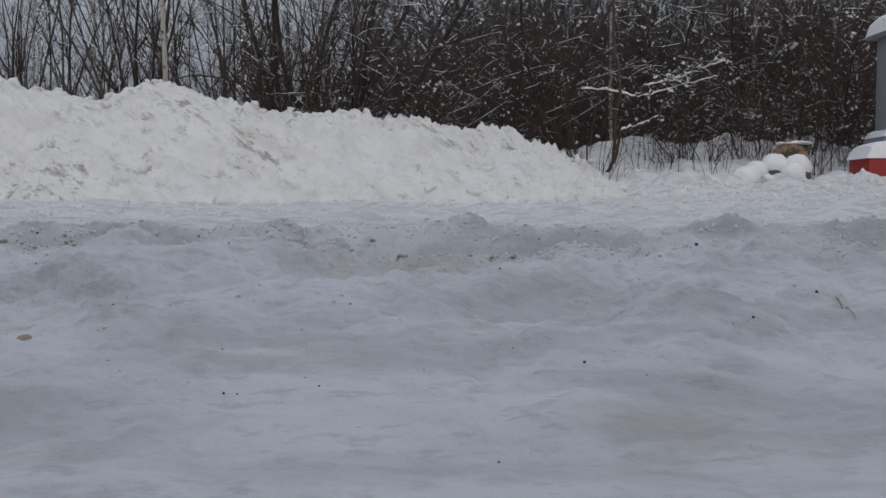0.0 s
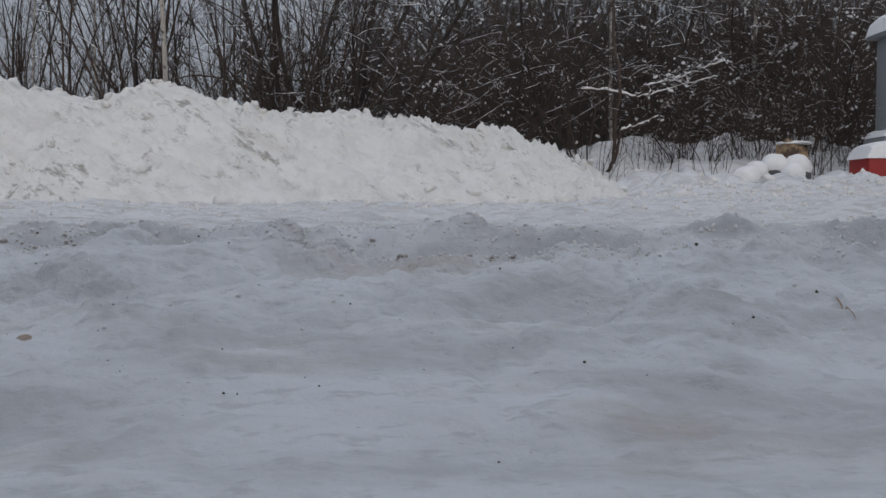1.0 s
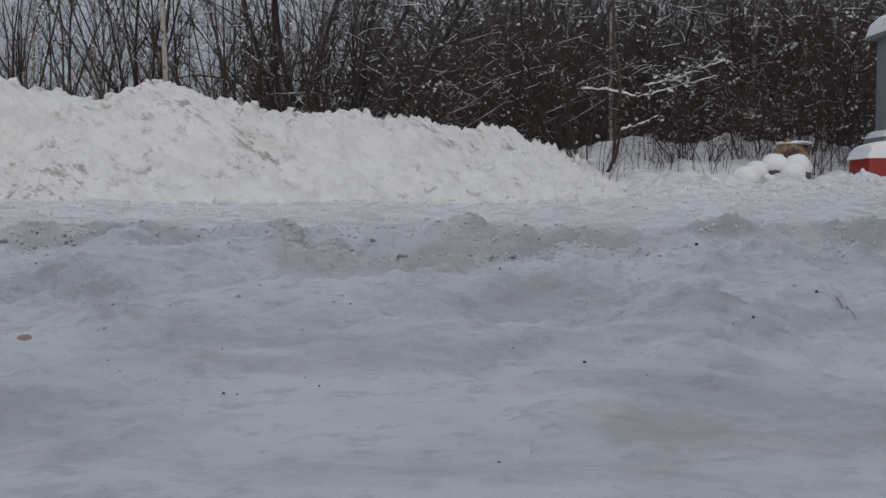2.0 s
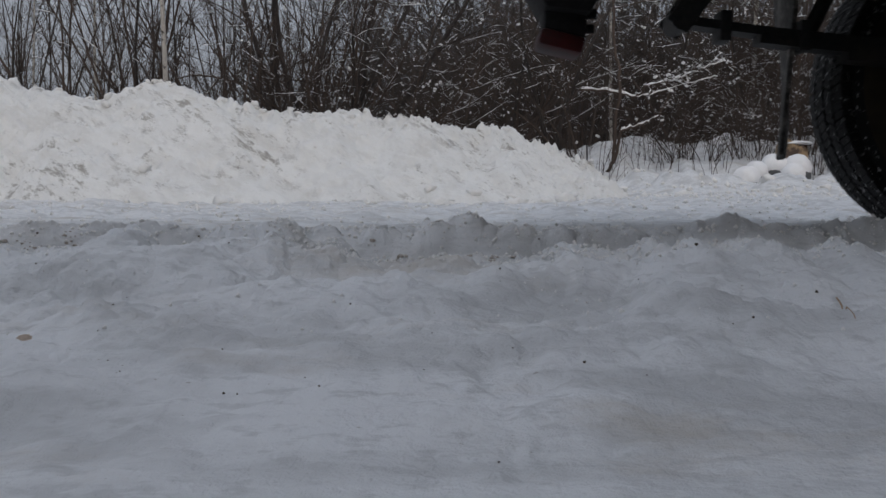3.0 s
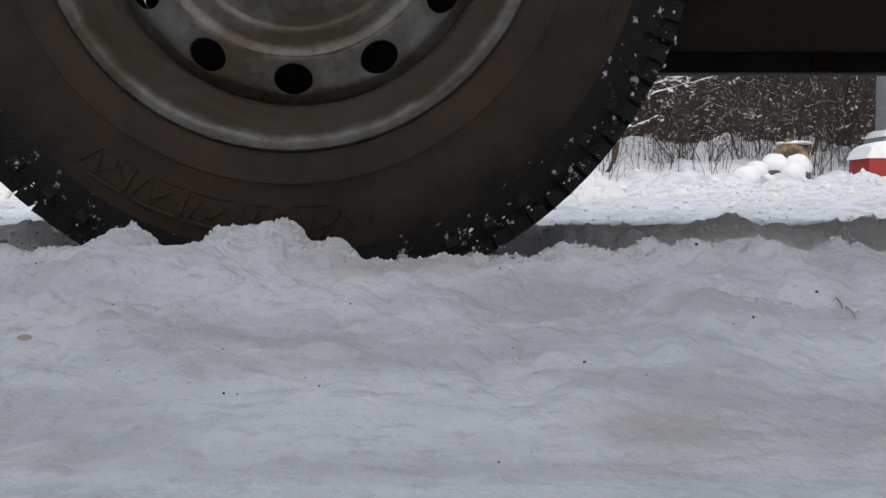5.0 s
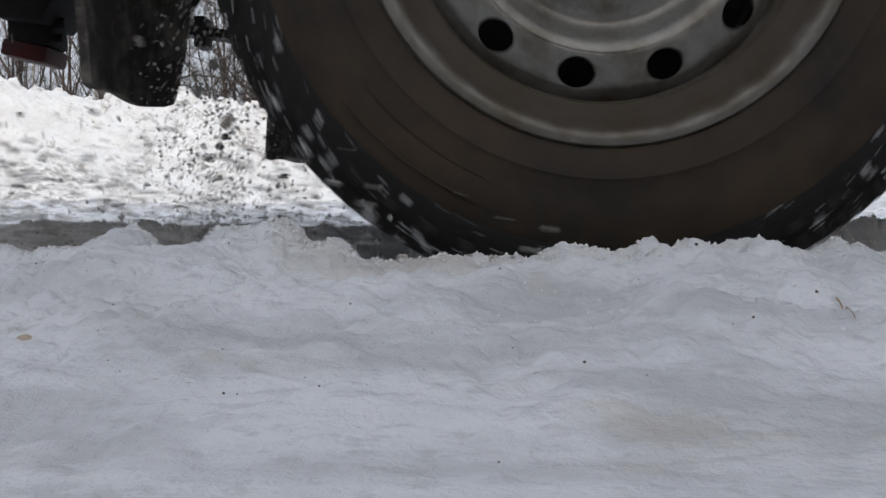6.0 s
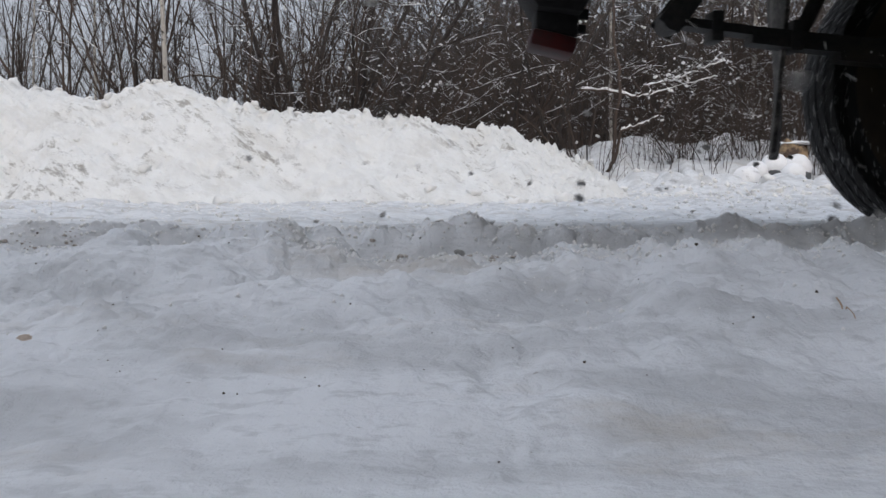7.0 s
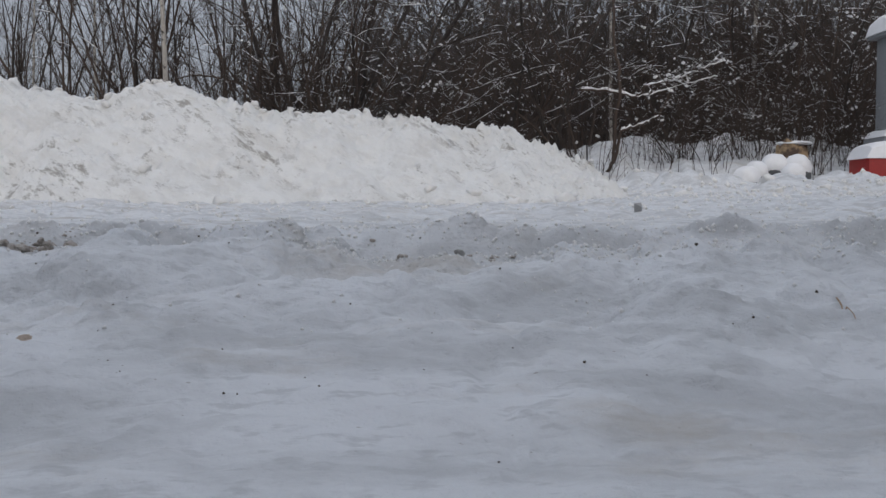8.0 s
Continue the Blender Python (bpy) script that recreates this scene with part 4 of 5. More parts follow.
RIM_PROFILE = ((0.233, 0.022), (0.2335, 0.006), (0.231, 0.001), (0.227, 0.000), (0.221, 0.0015), (0.218, 0.004), (0.213, 0.012), (0.208, 0.020),
               (0.204, 0.023), (0.197, 0.0245), (0.192, 0.026), (0.1895, 0.030), (0.188, 0.046), (0.186, 0.052), (0.184, 0.050), (0.178, 0.044),
               (0.1765, 0.0425), (0.172, 0.040), (0.16, 0.036), (0.152, 0.0335), (0.150, 0.0332), (0.142, 0.0325), (0.136, 0.034), (0.130, 0.038), (0.122, 0.047), (0.114, 0.053),
               (0.107, 0.054), (0.100, 0.050), (0.092, 0.046), (0.08, 0.045), (0.06, 0.046))
HOLES = 12


def make_rim(name, parent):
    bm = bmesh.new()
    outer = [p for p in RIM_PROFILE if p[0] >= 0.1765]
    inner = [p for p in RIM_PROFILE if p[0] <= 0.1425]
    lathe(bm, outer)
    lathe(bm, inner)
    # the ring with the ventilation holes
    r0, r1, around = 0.178, 0.146, 32
    for h in range(HOLES):
        mid = 2 * math.pi * h / HOLES
        loops = []
        for k in range(6):
            loop = []
            for s in range(around):
                t = 2 * math.pi * s / around
                ca, sa = math.cos(t), math.sin(t)
                q = 1 / max(abs(ca), abs(sa))
                ea, er = 0.0185 / 0.162 * ca, 0.0142 * sa
                ba, br = math.pi / HOLES * ca * q, 0.0215 * sa * q
                f = max(0, k - 1) / 4
                ang, r = mid + ea * (1 - f) + ba * f, 0.162 + er * (1 - f) + br * f
                y = rim_depth(r) + (0.008 if k == 0 else (0.001 if k == 1 else (0.0014 if k == 5 else (0.0008 if k == 4 else 0))))
                loop.append(bm.verts.new((r * math.sin(ang), y, -r * math.cos(ang))))
            loops.append(loop)
        for a, b in zip(loops, loops[1:]):
            for s in range(around):
                bm.faces.new((a[s], a[(s + 1) % around], b[(s + 1) % around], b[s]))
    bmesh.ops.remove_doubles(bm, verts=bm.verts, dist=0.0004)
    # inner barrel
    lathe(bm, ((0.186, 0.052), (0.186, 0.14), (0.2, 0.2), (0.232, 0.21)))
    bmesh.ops.recalc_face_normals(bm, faces=bm.faces)
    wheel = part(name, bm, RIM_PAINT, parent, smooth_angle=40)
    bm = bmesh.new()
    lathe(bm, ((0.062, 0.047), (0.062, 0.022), (0.056, 0.014), (0.03, 0.012), (0.002, 0.012)), 32)
    part("hub_cap", bm, RIM_PAINT, wheel)
    for k in range(5):
        a = 2 * math.pi * k / 5 + 0.3
        bm = bmesh.new()
        rod(bm, (0.078 * math.sin(a), 0.048, -0.078 * math.cos(a)), (0.078 * math.sin(a), 0.028, -0.078 * math.cos(a)), 0.011, 0.009, 6)
        part("wheel_nut", bm, BLACK_STEEL, wheel, smooth_angle=0)
    return wheel


def make_tyre(parent):
    bm = bmesh.new()
    lathe(bm, ((0.226, 0.03), (0.229, 0.010), (0.234, 0.004), (0.250, -0.001), (0.258, -0.0035), (0.262, -0.0045), (0.266, -0.003), (0.285, -0.006),
               (0.30, -0.006), (0.318, -0.003), (0.326, -0.0005), (0.333, 0.004), (0.333, 0.22), (0.32, 0.228), (0.28, 0.23), (0.23, 0.22), (0.22, 0.19)), 144)
    # raised marks on the sidewall: plain bars
    for k, (a0, a1, r, wd) in enumerate(((-0.62, -0.50, 0.296, 0.014), (-0.47, -0.33, 0.296, 0.014), (-0.30, -0.17, 0.296, 0.014), (-0.14, -0.02, 0.296, 0.014),
                                         (0.02, 0.15, 0.296, 0.014), (2.4, 2.9, 0.296, 0.012), (1.2, 1.6, 0.3, 0.01))):
        for side in (-1, 1):
            steps = 6
            for s in range(steps):
                t = a0 + (a1 - a0) * (s + 0.5) / steps
                rr = r + side * wd
                m = Matrix.Rotation(-t, 4, "Y") @ Matrix.Translation((0, -0.0058, -rr))
                box(bm, (-(a1 - a0) / steps * rr / 2, -0.0014, -0.0012), ((a1 - a0) / steps * rr / 2, 0.001, 0.0012), 0, m)
    # slanted raised strokes between the bars, and fine ribs under the rim
    for k in range(26):
        t = -0.64 + 0.036 * k
        lean = (0.45, -0.35, 0.9, -0.8, 0.1)[k % 5]
        m = Matrix.Rotation(-t, 4, "Y") @ Matrix.Translation((0, -0.0058, -0.296)) @ Matrix.Rotation(lean, 4, "Y")
        box(bm, (-0.0012, -0.0016, -0.012), (0.0012, 0.001, 0.012), 0, m)
    return part("tyre", bm, RUBBER, parent, "muddy black tyre sidewall with raised lettering bars", 30)


def make_tread(parent):
    bm = bmesh.new()
    lathe(bm, ((0.322, 0.0), (0.326, -0.0009), (0.336, 0.0008), (0.350, 0.0045), (0.361, 0.010), (0.367, 0.019), (0.3695, 0.04), (0.3695, 0.112),
               (0.367, 0.185), (0.360, 0.203), (0.350, 0.21), (0.325, 0.227)), 144)
    n = 112
    rng = random.Random(8)
    for k in range(n):
        a = 2 * math.pi * k / n
        for y0, y1, lean, da in ((0.009, 0.054, 0.2, 0), (0.060, 0.106, -0.35, 0.35), (0.114, 0.160, 0.35, 0), (0.166, 0.216, -0.2, 0.35)):
            shoulder = y0 < 0.02 or y1 > 0.2
            ang = a + da * 2 * math.pi / n + rng.uniform(-0.004, 0.004)
            m = Matrix.Rotation(-ang, 4, "Y") @ Matrix.Translation((0, (y0 + y1) / 2, -0.3685)) @ Matrix.Rotation(lean, 4, "Z")
            w = 0.0082 + 0.0008 * (k % 3)
            made = box(bm, (-w, -(y1 - y0) / 2, -0.008), (w, (y1 - y0) / 2, 0.006), 0, m)
            if shoulder:
                # the outer end of a shoulder block wraps down the side
                sgn = -1 if y0 < 0.02 else 1
                for v in made["verts"]:
                    loc = m.inverted() @ v.co
                    if loc.y * sgn > 0:
                        loc.z += 0.003 if loc.z < 0 else 0.015
                        v.co = m @ loc
            if y0 < 0.02 and k % 2 == 0:
                m2 = Matrix.Rotation(-ang, 4, "Y") @ Matrix.Translation((0, 0.0055, -0.346)) @ Matrix.Rotation(-0.55, 4, "X")
                box(bm, (-0.006, -0.003, -0.009), (0.006, 0.006, 0.007), 0.0015, m2)
    return tagged(part("tread", bm, TREAD, parent, "blocky black tread with snow caught in it", 30), kind="stuff")


def make_wheel_snow(parent, seed, share=0.5):
    """Snow packed between the tread blocks."""
    rng = random.Random(seed)
    bm = bmesh.new()
    heights = ((-0.002, 0.002, 0.009, 0.016, 0.028, 0.045, 0.2), (0.326, 0.336, 0.353, 0.364, 0.373, 0.3748, 0.3740))

    def crumb(a, y, r, lift=0.0):
        made = bmesh.ops.create_icosphere(bm, subdivisions=1, radius=r)
        m = Matrix.Rotation(-a, 4, "Y") @ Matrix.Translation((0, y, -float(np.interp(y, *heights)) - lift)) @ Matrix.Diagonal((rng.uniform(0.8, 1.5), rng.uniform(0.7, 1.5), 0.8, 1))
        for v in made["verts"]:
            v.co *= rng.uniform(0.45, 1.5)
            v.co = m @ v.co

    # strips caught in the slots, and a crust along the outer edge of the shoulder blocks
    for k in range(60):
        a = rng.uniform(0, 2 * math.pi)
        if noise.noise(Vector((math.cos(a) * 2.2, math.sin(a) * 2.2, 0.5 * seed))) < -0.15:
            continue
        y = rng.choice((0.02, 0.055, 0.057, 0.108, 0.11, 0.16, 0.2))
        lean, half = rng.choice((0.4, -0.5, 0.1)), rng.uniform(0.004, 0.016)
        for g in range(rng.randint(4, 10)):
            u = rng.uniform(-half, half)
            crumb(a + (u * lean + rng.gauss(0, 0.0015)) / 0.37, y + u + rng.gauss(0, 0.001), rng.uniform(0.0008, 0.0024))
    for k in range(112):
        a = 2 * math.pi * k / 112
        if noise.noise(Vector((math.cos(a) * 3.1, math.sin(a) * 3.1, 2 + seed))) < -0.4:
            continue
        y, n = rng.uniform(0.010, 0.016), rng.randint(4, 12)
        for g in range(n):
            crumb(a + rng.gauss(0, 0.006), y + rng.gauss(0, 0.003), rng.uniform(0.0006, 0.0019), rng.uniform(0.007, 0.0125))
        if rng.random() < 0.6:
            for g in range(rng.randint(3, 8)):
                crumb(a + math.pi / 112 + rng.gauss(0, 0.004), rng.gauss(0.0085, 0.002), rng.uniform(0.0008, 0.0022), 0.001)
    return part("packed_snow", bm, SNOW_CLEAN, parent, "white snow packed in the tread", 60)


def make_wheel(parent):
    wheel = make_rim("wheel", parent)
    make_tyre(wheel)
    make_tread(wheel)
    tagged(make_wheel_snow(wheel, 4), kind="stuff")
    return wheel


FLAPS = []


def make_vehicle():
    van = tagged(new("offroad_van"), "muddy dark van on silver steel wheels with off-road tyres", "van")
    # body, above the view
    bm = bmesh.new()
    box(bm, (-1.28, 0.72, 0.72), (3.1, 2.78, 2.05), 0.12)
    part("body", bm, BODY_PAINT, van, "dull dark painted van body")
    # unseen sill boxes added to shade the rut, between and behind the wheel arches
    for x0, x1 in ((-1.26, -0.50), (0.50, 1.80), (2.80, 3.08)):
        bm = bmesh.new()
        box(bm, (x0, 0.76, 0.46), (x1, 0.82, 0.76), 0.02)
        part("shade_sill", bm, BODY_PAINT, van)
    # chassis rails
    for y in (1.30, 2.10):
        bm = bmesh.new()
        box(bm, (-1.15, y - 0.03, 0.60), (3.0, y + 0.03, 0.70), 0.006)
        part("chassis_rail", bm, BLACK_STEEL, van)
    # rear axle with its differential
    bm = bmesh.new()
    rod(bm, (0, 1.10, AXLE_Z), (0, 2.40, AXLE_Z), 0.045, sides=20)
    made = bmesh.ops.create_uvsphere(bm, u_segments=24, v_segments=14, radius=0.13)
    for v in made["verts"]:
        v.co = Vector((v.co.x * 1.15, v.co.y * 0.9 + 1.66, v.co.z + AXLE_Z))
    rod(bm, (0.1, 1.66, AXLE_Z), (0.35, 1.66, AXLE_Z + 0.05), 0.06, 0.045, 20)
    part("rear_axle", bm, BLACK_STEEL, van, "grimy axle tube with round differential housing")
    # brake drums
    for y0, y1 in ((1.01, 1.15), (2.36, 2.47)):
        bm = bmesh.new()
        rod(bm, (0, y0, AXLE_Z), (0, y1, AXLE_Z), 0.177, sides=40)
        part("brake_drum", bm, BLACK_STEEL, van)
    # leaf springs with shackles
    for y in (1.22, 2.28):
        bm = bmesh.new()
        for leaf, (xa, xb) in enumerate(((-0.80, 0.72), (-0.62, 0.6), (-0.42, 0.42), (-0.28, 0.28))):
            n = 14
            for s in range(n):
                x0, x1 = xa + (xb - xa) * s / n, xa + (xb - xa) * (s + 1) / n
                z = lambda x: 0.432 + 0.05 * (x / 0.8) ** 2 - 0.018 * leaf
                a = math.atan2(z(x1) - z(x0), x1 - x0)
                m = Matrix.Translation(((x0 + x1) / 2, y, (z(x0) + z(x1)) / 2)) @ Matrix.Rotation(-a, 4, "Y")
                box(bm, (-(x1 - x0) / 2 - 0.001, -0.032, -0.010), ((x1 - x0) / 2 + 0.001, 0.032, 0.010), 0, m)
        for x in (-0.70, -0.52, 0.4):
            zc = 0.432 + 0.05 * (x / 0.8) ** 2
            box(bm, (x - 0.013, y - 0.038, zc - 0.034), (x + 0.013, y + 0.038, zc + 0.034), 0.003)
        part("leaf_spring", bm, BLACK_STEEL, van, "rusty leaf spring with clamps")
        bm = bmesh.new()
        rod(bm, (-0.80, y - 0.05, 0.482), (-0.80, y + 0.05, 0.482), 0.028)
        for yy in (y - 0.045, y + 0.045):
            m = Matrix.Translation((-0.757, yy, 0.545)) @ Matrix.Rotation(radians(35), 4, "Y")
            box(bm, (-0.028, -0.006, -0.10), (0.028, 0.006, 0.10), 0.004, m)
        part("shackle", bm, BLACK_STEEL, van)
    # mud flaps with hangers
    for y, low, high, bottom, x, wd, keyed in ((1.06, 0, -17, 0.181, -0.480, 0.26, True), (2.40, -20, -9, 0.185, -0.515, 0.27, False)):
        bm = bmesh.new()
        nx, nz = 10, 18
        grid = []
        for side in (0, 1):
            g = []
            for j in range(nz + 1):
                row = []
                for i in range(nx + 1):
                    u, t = i / nx - 0.5, j / nz
                    bow = 0.010 * math.cos(math.pi * u) - 0.006 * math.sin(5 * t) * (1 + 2 * u)
                    corner = 0.004 * (max(0, abs(u) - 0.4) / 0.1) * (j == 0) - 0.003 * math.sin(9 * u) * (j == 0)
                    p = Matrix.Rotation(radians(low + (high - low) * t), 4, "Z") @ Vector((-bow + 0.010 * side, wd * (1.0 - 0.10 * t) * u, 0))
                    row.append(bm.verts.new((p.x, p.y, bottom - 0.60 + 0.42 * t + corner)))
                g.append(row)
            grid.append(g)
        for g in grid:
            for j in range(nz):
                for i in range(nx):
                    bm.faces.new((g[j][i], g[j][i + 1], g[j + 1][i + 1], g[j + 1][i]))
        ga, gb = grid
        for j in range(nz):
            for i in (0, nx):
                bm.faces.new((ga[j][i], ga[j + 1][i], gb[j + 1][i], gb[j][i]))
        for i in range(nx):
            for j in (0, nz):
                bm.faces.new((ga[j][i], ga[j][i + 1], gb[j][i + 1], gb[j][i]))
        bmesh.ops.recalc_face_normals(bm, faces=bm.faces)
        flap = part("mud_flap", bm, FLAP, van, "hanging rubber mud flap caked with mud and ice")
        flap.matrix_basis = pose(x, y, 0.60)
        if keyed:
            FLAPS.append((flap, x, y))
        bm = bmesh.new()
        rod(bm, (x + 0.02, y - 0.1, 0.47), (x + 0.10, y - 0.1, 0.64), 0.018)
        box(bm, (x - 0.02, y - 0.13, 0.60), (x + 0.03, y + 0.13, 0.63), 0.005)
        part("flap_hanger", bm, BLACK_STEEL, van)
    # rear lamps under the bumper ends
    for y in (1.02, 2.25):
        bm = bmesh.new()
        outline = ((-1.115, 0.485), (-1.018, 0.475), (-1.0, 0.51), (-0.967, 0.545), (-0.967, 0.70), (-1.32, 0.70), (-1.32, 0.63), (-1.15, 0.54))
        ends = [[bm.verts.new((px, yy, pz)) for px, pz in outline] for yy in (y - 0.10, y + 0.10)]
        bm.faces.new(ends[0])
        bm.faces.new(ends[1][::-1])
        for k in range(len(outline)):
            q = (k + 1) % len(outline)
            bm.faces.new((ends[0][k], ends[1][k], ends[1][q], ends[0][q]))
        bmesh.ops.recalc_face_normals(bm, faces=bm.faces)
        bmesh.ops.bevel(bm, geom=list(bm.edges), offset=0.006, segments=2, profile=0.6, affect="EDGES")
        part("bumper_end", bm, BLACK_PLASTIC, van)
        bm = bmesh.new()
        box(bm, (-1.115, y - 0.05, 0.43), (-1.018, y + 0.06, 0.50), 0.012)
        rod(bm, (-1.02, y - 0.02, 0.485), (-0.995, y - 0.02, 0.485), 0.012)
        rod(bm, (-1.02, y - 0.02, 0.452), (-1.0, y - 0.02, 0.452), 0.010)
        lamp = part("rear_lamp", bm, BLACK_PLASTIC, van)
        bm = bmesh.new()
        m = Matrix.Translation((-1.063, y, 0.418)) @ Matrix.Rotation(radians(12), 4, "Y")
        box(bm, (-0.062, -0.06, -0.02), (0.04, 0.07, 0.018), 0.010, m)
        part("lens", bm, RED_LENS, lamp, "dirty red lamp lens")
    # tank under the far side with a striped lower edge
    bm = bmesh.new()
    box(bm, (0.50, 1.98, 0.385), (2.4, 2.3, 0.68), 0.012)
    tank = part("side_tank", bm, BROWN_PANEL, van, "mud-brown steel panel under the floor")
    bm = bmesh.new()
    box(bm, (0.48, 1.965, 0.345), (2.42, 2.02, 0.383), 0.004)
    part("lower_strip", bm, BLACK_STEEL, tank)
    bm = bmesh.new()
    box(bm, (0.864, 1.960, 0.347), (0.909, 1.9645, 0.386), 0.0)
    part("red_marker", bm, RED_LENS, tank, "small red reflector strip")
    # wheels
    wheels = []
    first = make_wheel(van)
    for x in (0.0, 2.3):
        near = first if x == 0 else copy_thing(first, Matrix())
        far = copy_thing(first, Matrix())
        wheels += [(near, x, Y_NEAR, 0), (far, x - 0.018, Y_FAR + WIDTH, 180)]
    return van, wheels


van, wheels = make_vehicle()

# ------------------------------------------------------------------ motion of the van
VAN_X = [(0.0, 7.0), (1.0, 5.1), (1.7, 3.66), (2.3, 2.52), (2.8, 1.677), (3.0, 1.325), (3.5, 0.615), (3.7, 0.372), (3.8, 0.268), (3.9, 0.178), (4.0, 0.083), (4.1, 0.0275), (4.2, -0.030), (4.3, -0.073), (4.4, -0.100), (4.5, -0.115),
         (4.7, -0.133), (5.1, -0.139), (5.4, -0.127), (5.8, 0.028), (6.0, 0.153), (6.3, 0.378), (6.5, 0.601), (7.0, 1.307),
         (7.4, 1.905), (8.0, 3.03)]
VAN_Z = [(0.0, 0.0), (3.5, 0.0), (3.8, 0.0), (3.9, 0.008), (4.0, 0.0135), (4.2, 0.007), (4.4, 0.001), (4.7, 0.0), (5.3, 0.0), (5.8, 0.003), (6.2, 0.004), (6.6, 0.002), (7.0, 0.0), (8.0, 0.0)]
SPIN = [(4.5, 4.5), (4.7, 1.8), (5.1, 1.2), (5.3, 6), (5.5, 26), (5.8, 90), (6.0, 189.5), (6.3, 386.5), (6.5, 526), (7.0, 876), (7.5, 1226), (8.0, 1576)]


def glide(rows, t):
    """Smooth value between rows of (seconds, value)."""
    ts, vs = [r[0] for r in rows], [r[1] for r in rows]
    k = max(0, min(len(ts) - 2, int(np.searchsorted(ts, t, "right")) - 1))
    slope = []
    for i in (k, k + 1):
        a, b = max(0, i - 1), min(len(ts) - 1, i + 1)
        slope.append((vs[b] - vs[a]) / (ts[b] - ts[a]))
    h = ts[k + 1] - ts[k]
    u = (t - ts[k]) / h
    return ((2 * u ** 3 - 3 * u ** 2 + 1) * vs[k] + (u ** 3 - 2 * u ** 2 + u) * h * slope[0]
            + (-2 * u ** 3 + 3 * u ** 2) * vs[k + 1] + (u ** 3 - u ** 2) * h * slope[1])


def van_x(t):
    return glide(VAN_X, t)


def spin(t):
    if t <= 4.5:
        return 4.5 + math.degrees((van_x(t) - van_x(4.5)) / R_TYRE)
    return glide(SPIN, t)


# ------------------------------------------------------------------ snow thrown up by the spinning wheels
def grain_cluster(seed, mat, spread=(0.06, 0.05, 0.03), sizes=(0.0007, 0.0009, 0.0012, 0.0016, 0.0022), count=13):
    rng = random.Random(seed)
    bm = bmesh.new()
    for k in range(count):
        r = rng.choice(sizes)
        c = Vector([max(-2 * w, min(2 * w, rng.gauss(0, w))) for w in spread])
        tips = [bm.verts.new(c + Vector(d) * r * rng.uniform(0.75, 1.35)) for d in ((1, 0, 0), (0, 1, 0), (-1, 0, 0), (0, -1, 0), (0, 0, 1), (0, 0, -1))]
        for i in range(4):
            bm.faces.new((tips[i], tips[(i + 1) % 4], tips[4]))
            bm.faces.new((tips[(i + 1) % 4], tips[i], tips[5]))
    me = bpy.data.meshes.new("snow_spray")
    bm.to_mesh(me)
    bm.free()
    me.materials.append(mat)
    return me


def flight(t0, start, speed, drag=0.4, floor=0.035):
    """Where a thrown piece is, from t0 until it lands: rows of (seconds, x, y, z)."""
    p, v, t, rows = list(start), list(speed), t0, [(t0, *start)]
    while t < 8.2:
        for _ in range(2):
            dt = 1 / 30
            v = [c * (1 - drag * dt) for c in v]
            p = [p[0] + v[0] * dt, p[1] + v[1] * dt, p[2] + v[2] * dt - 0.5 * 9.8 * dt * dt]
            v[2] -= 9.8 * dt
            t += dt
        if v[2] < 0 and p[2] <= floor:
            rows.append((t, p[0], p[1], ground_z(p[0], p[1])))
            break
        rows.append((t, *p))
    return rows


FLIGHTS = []


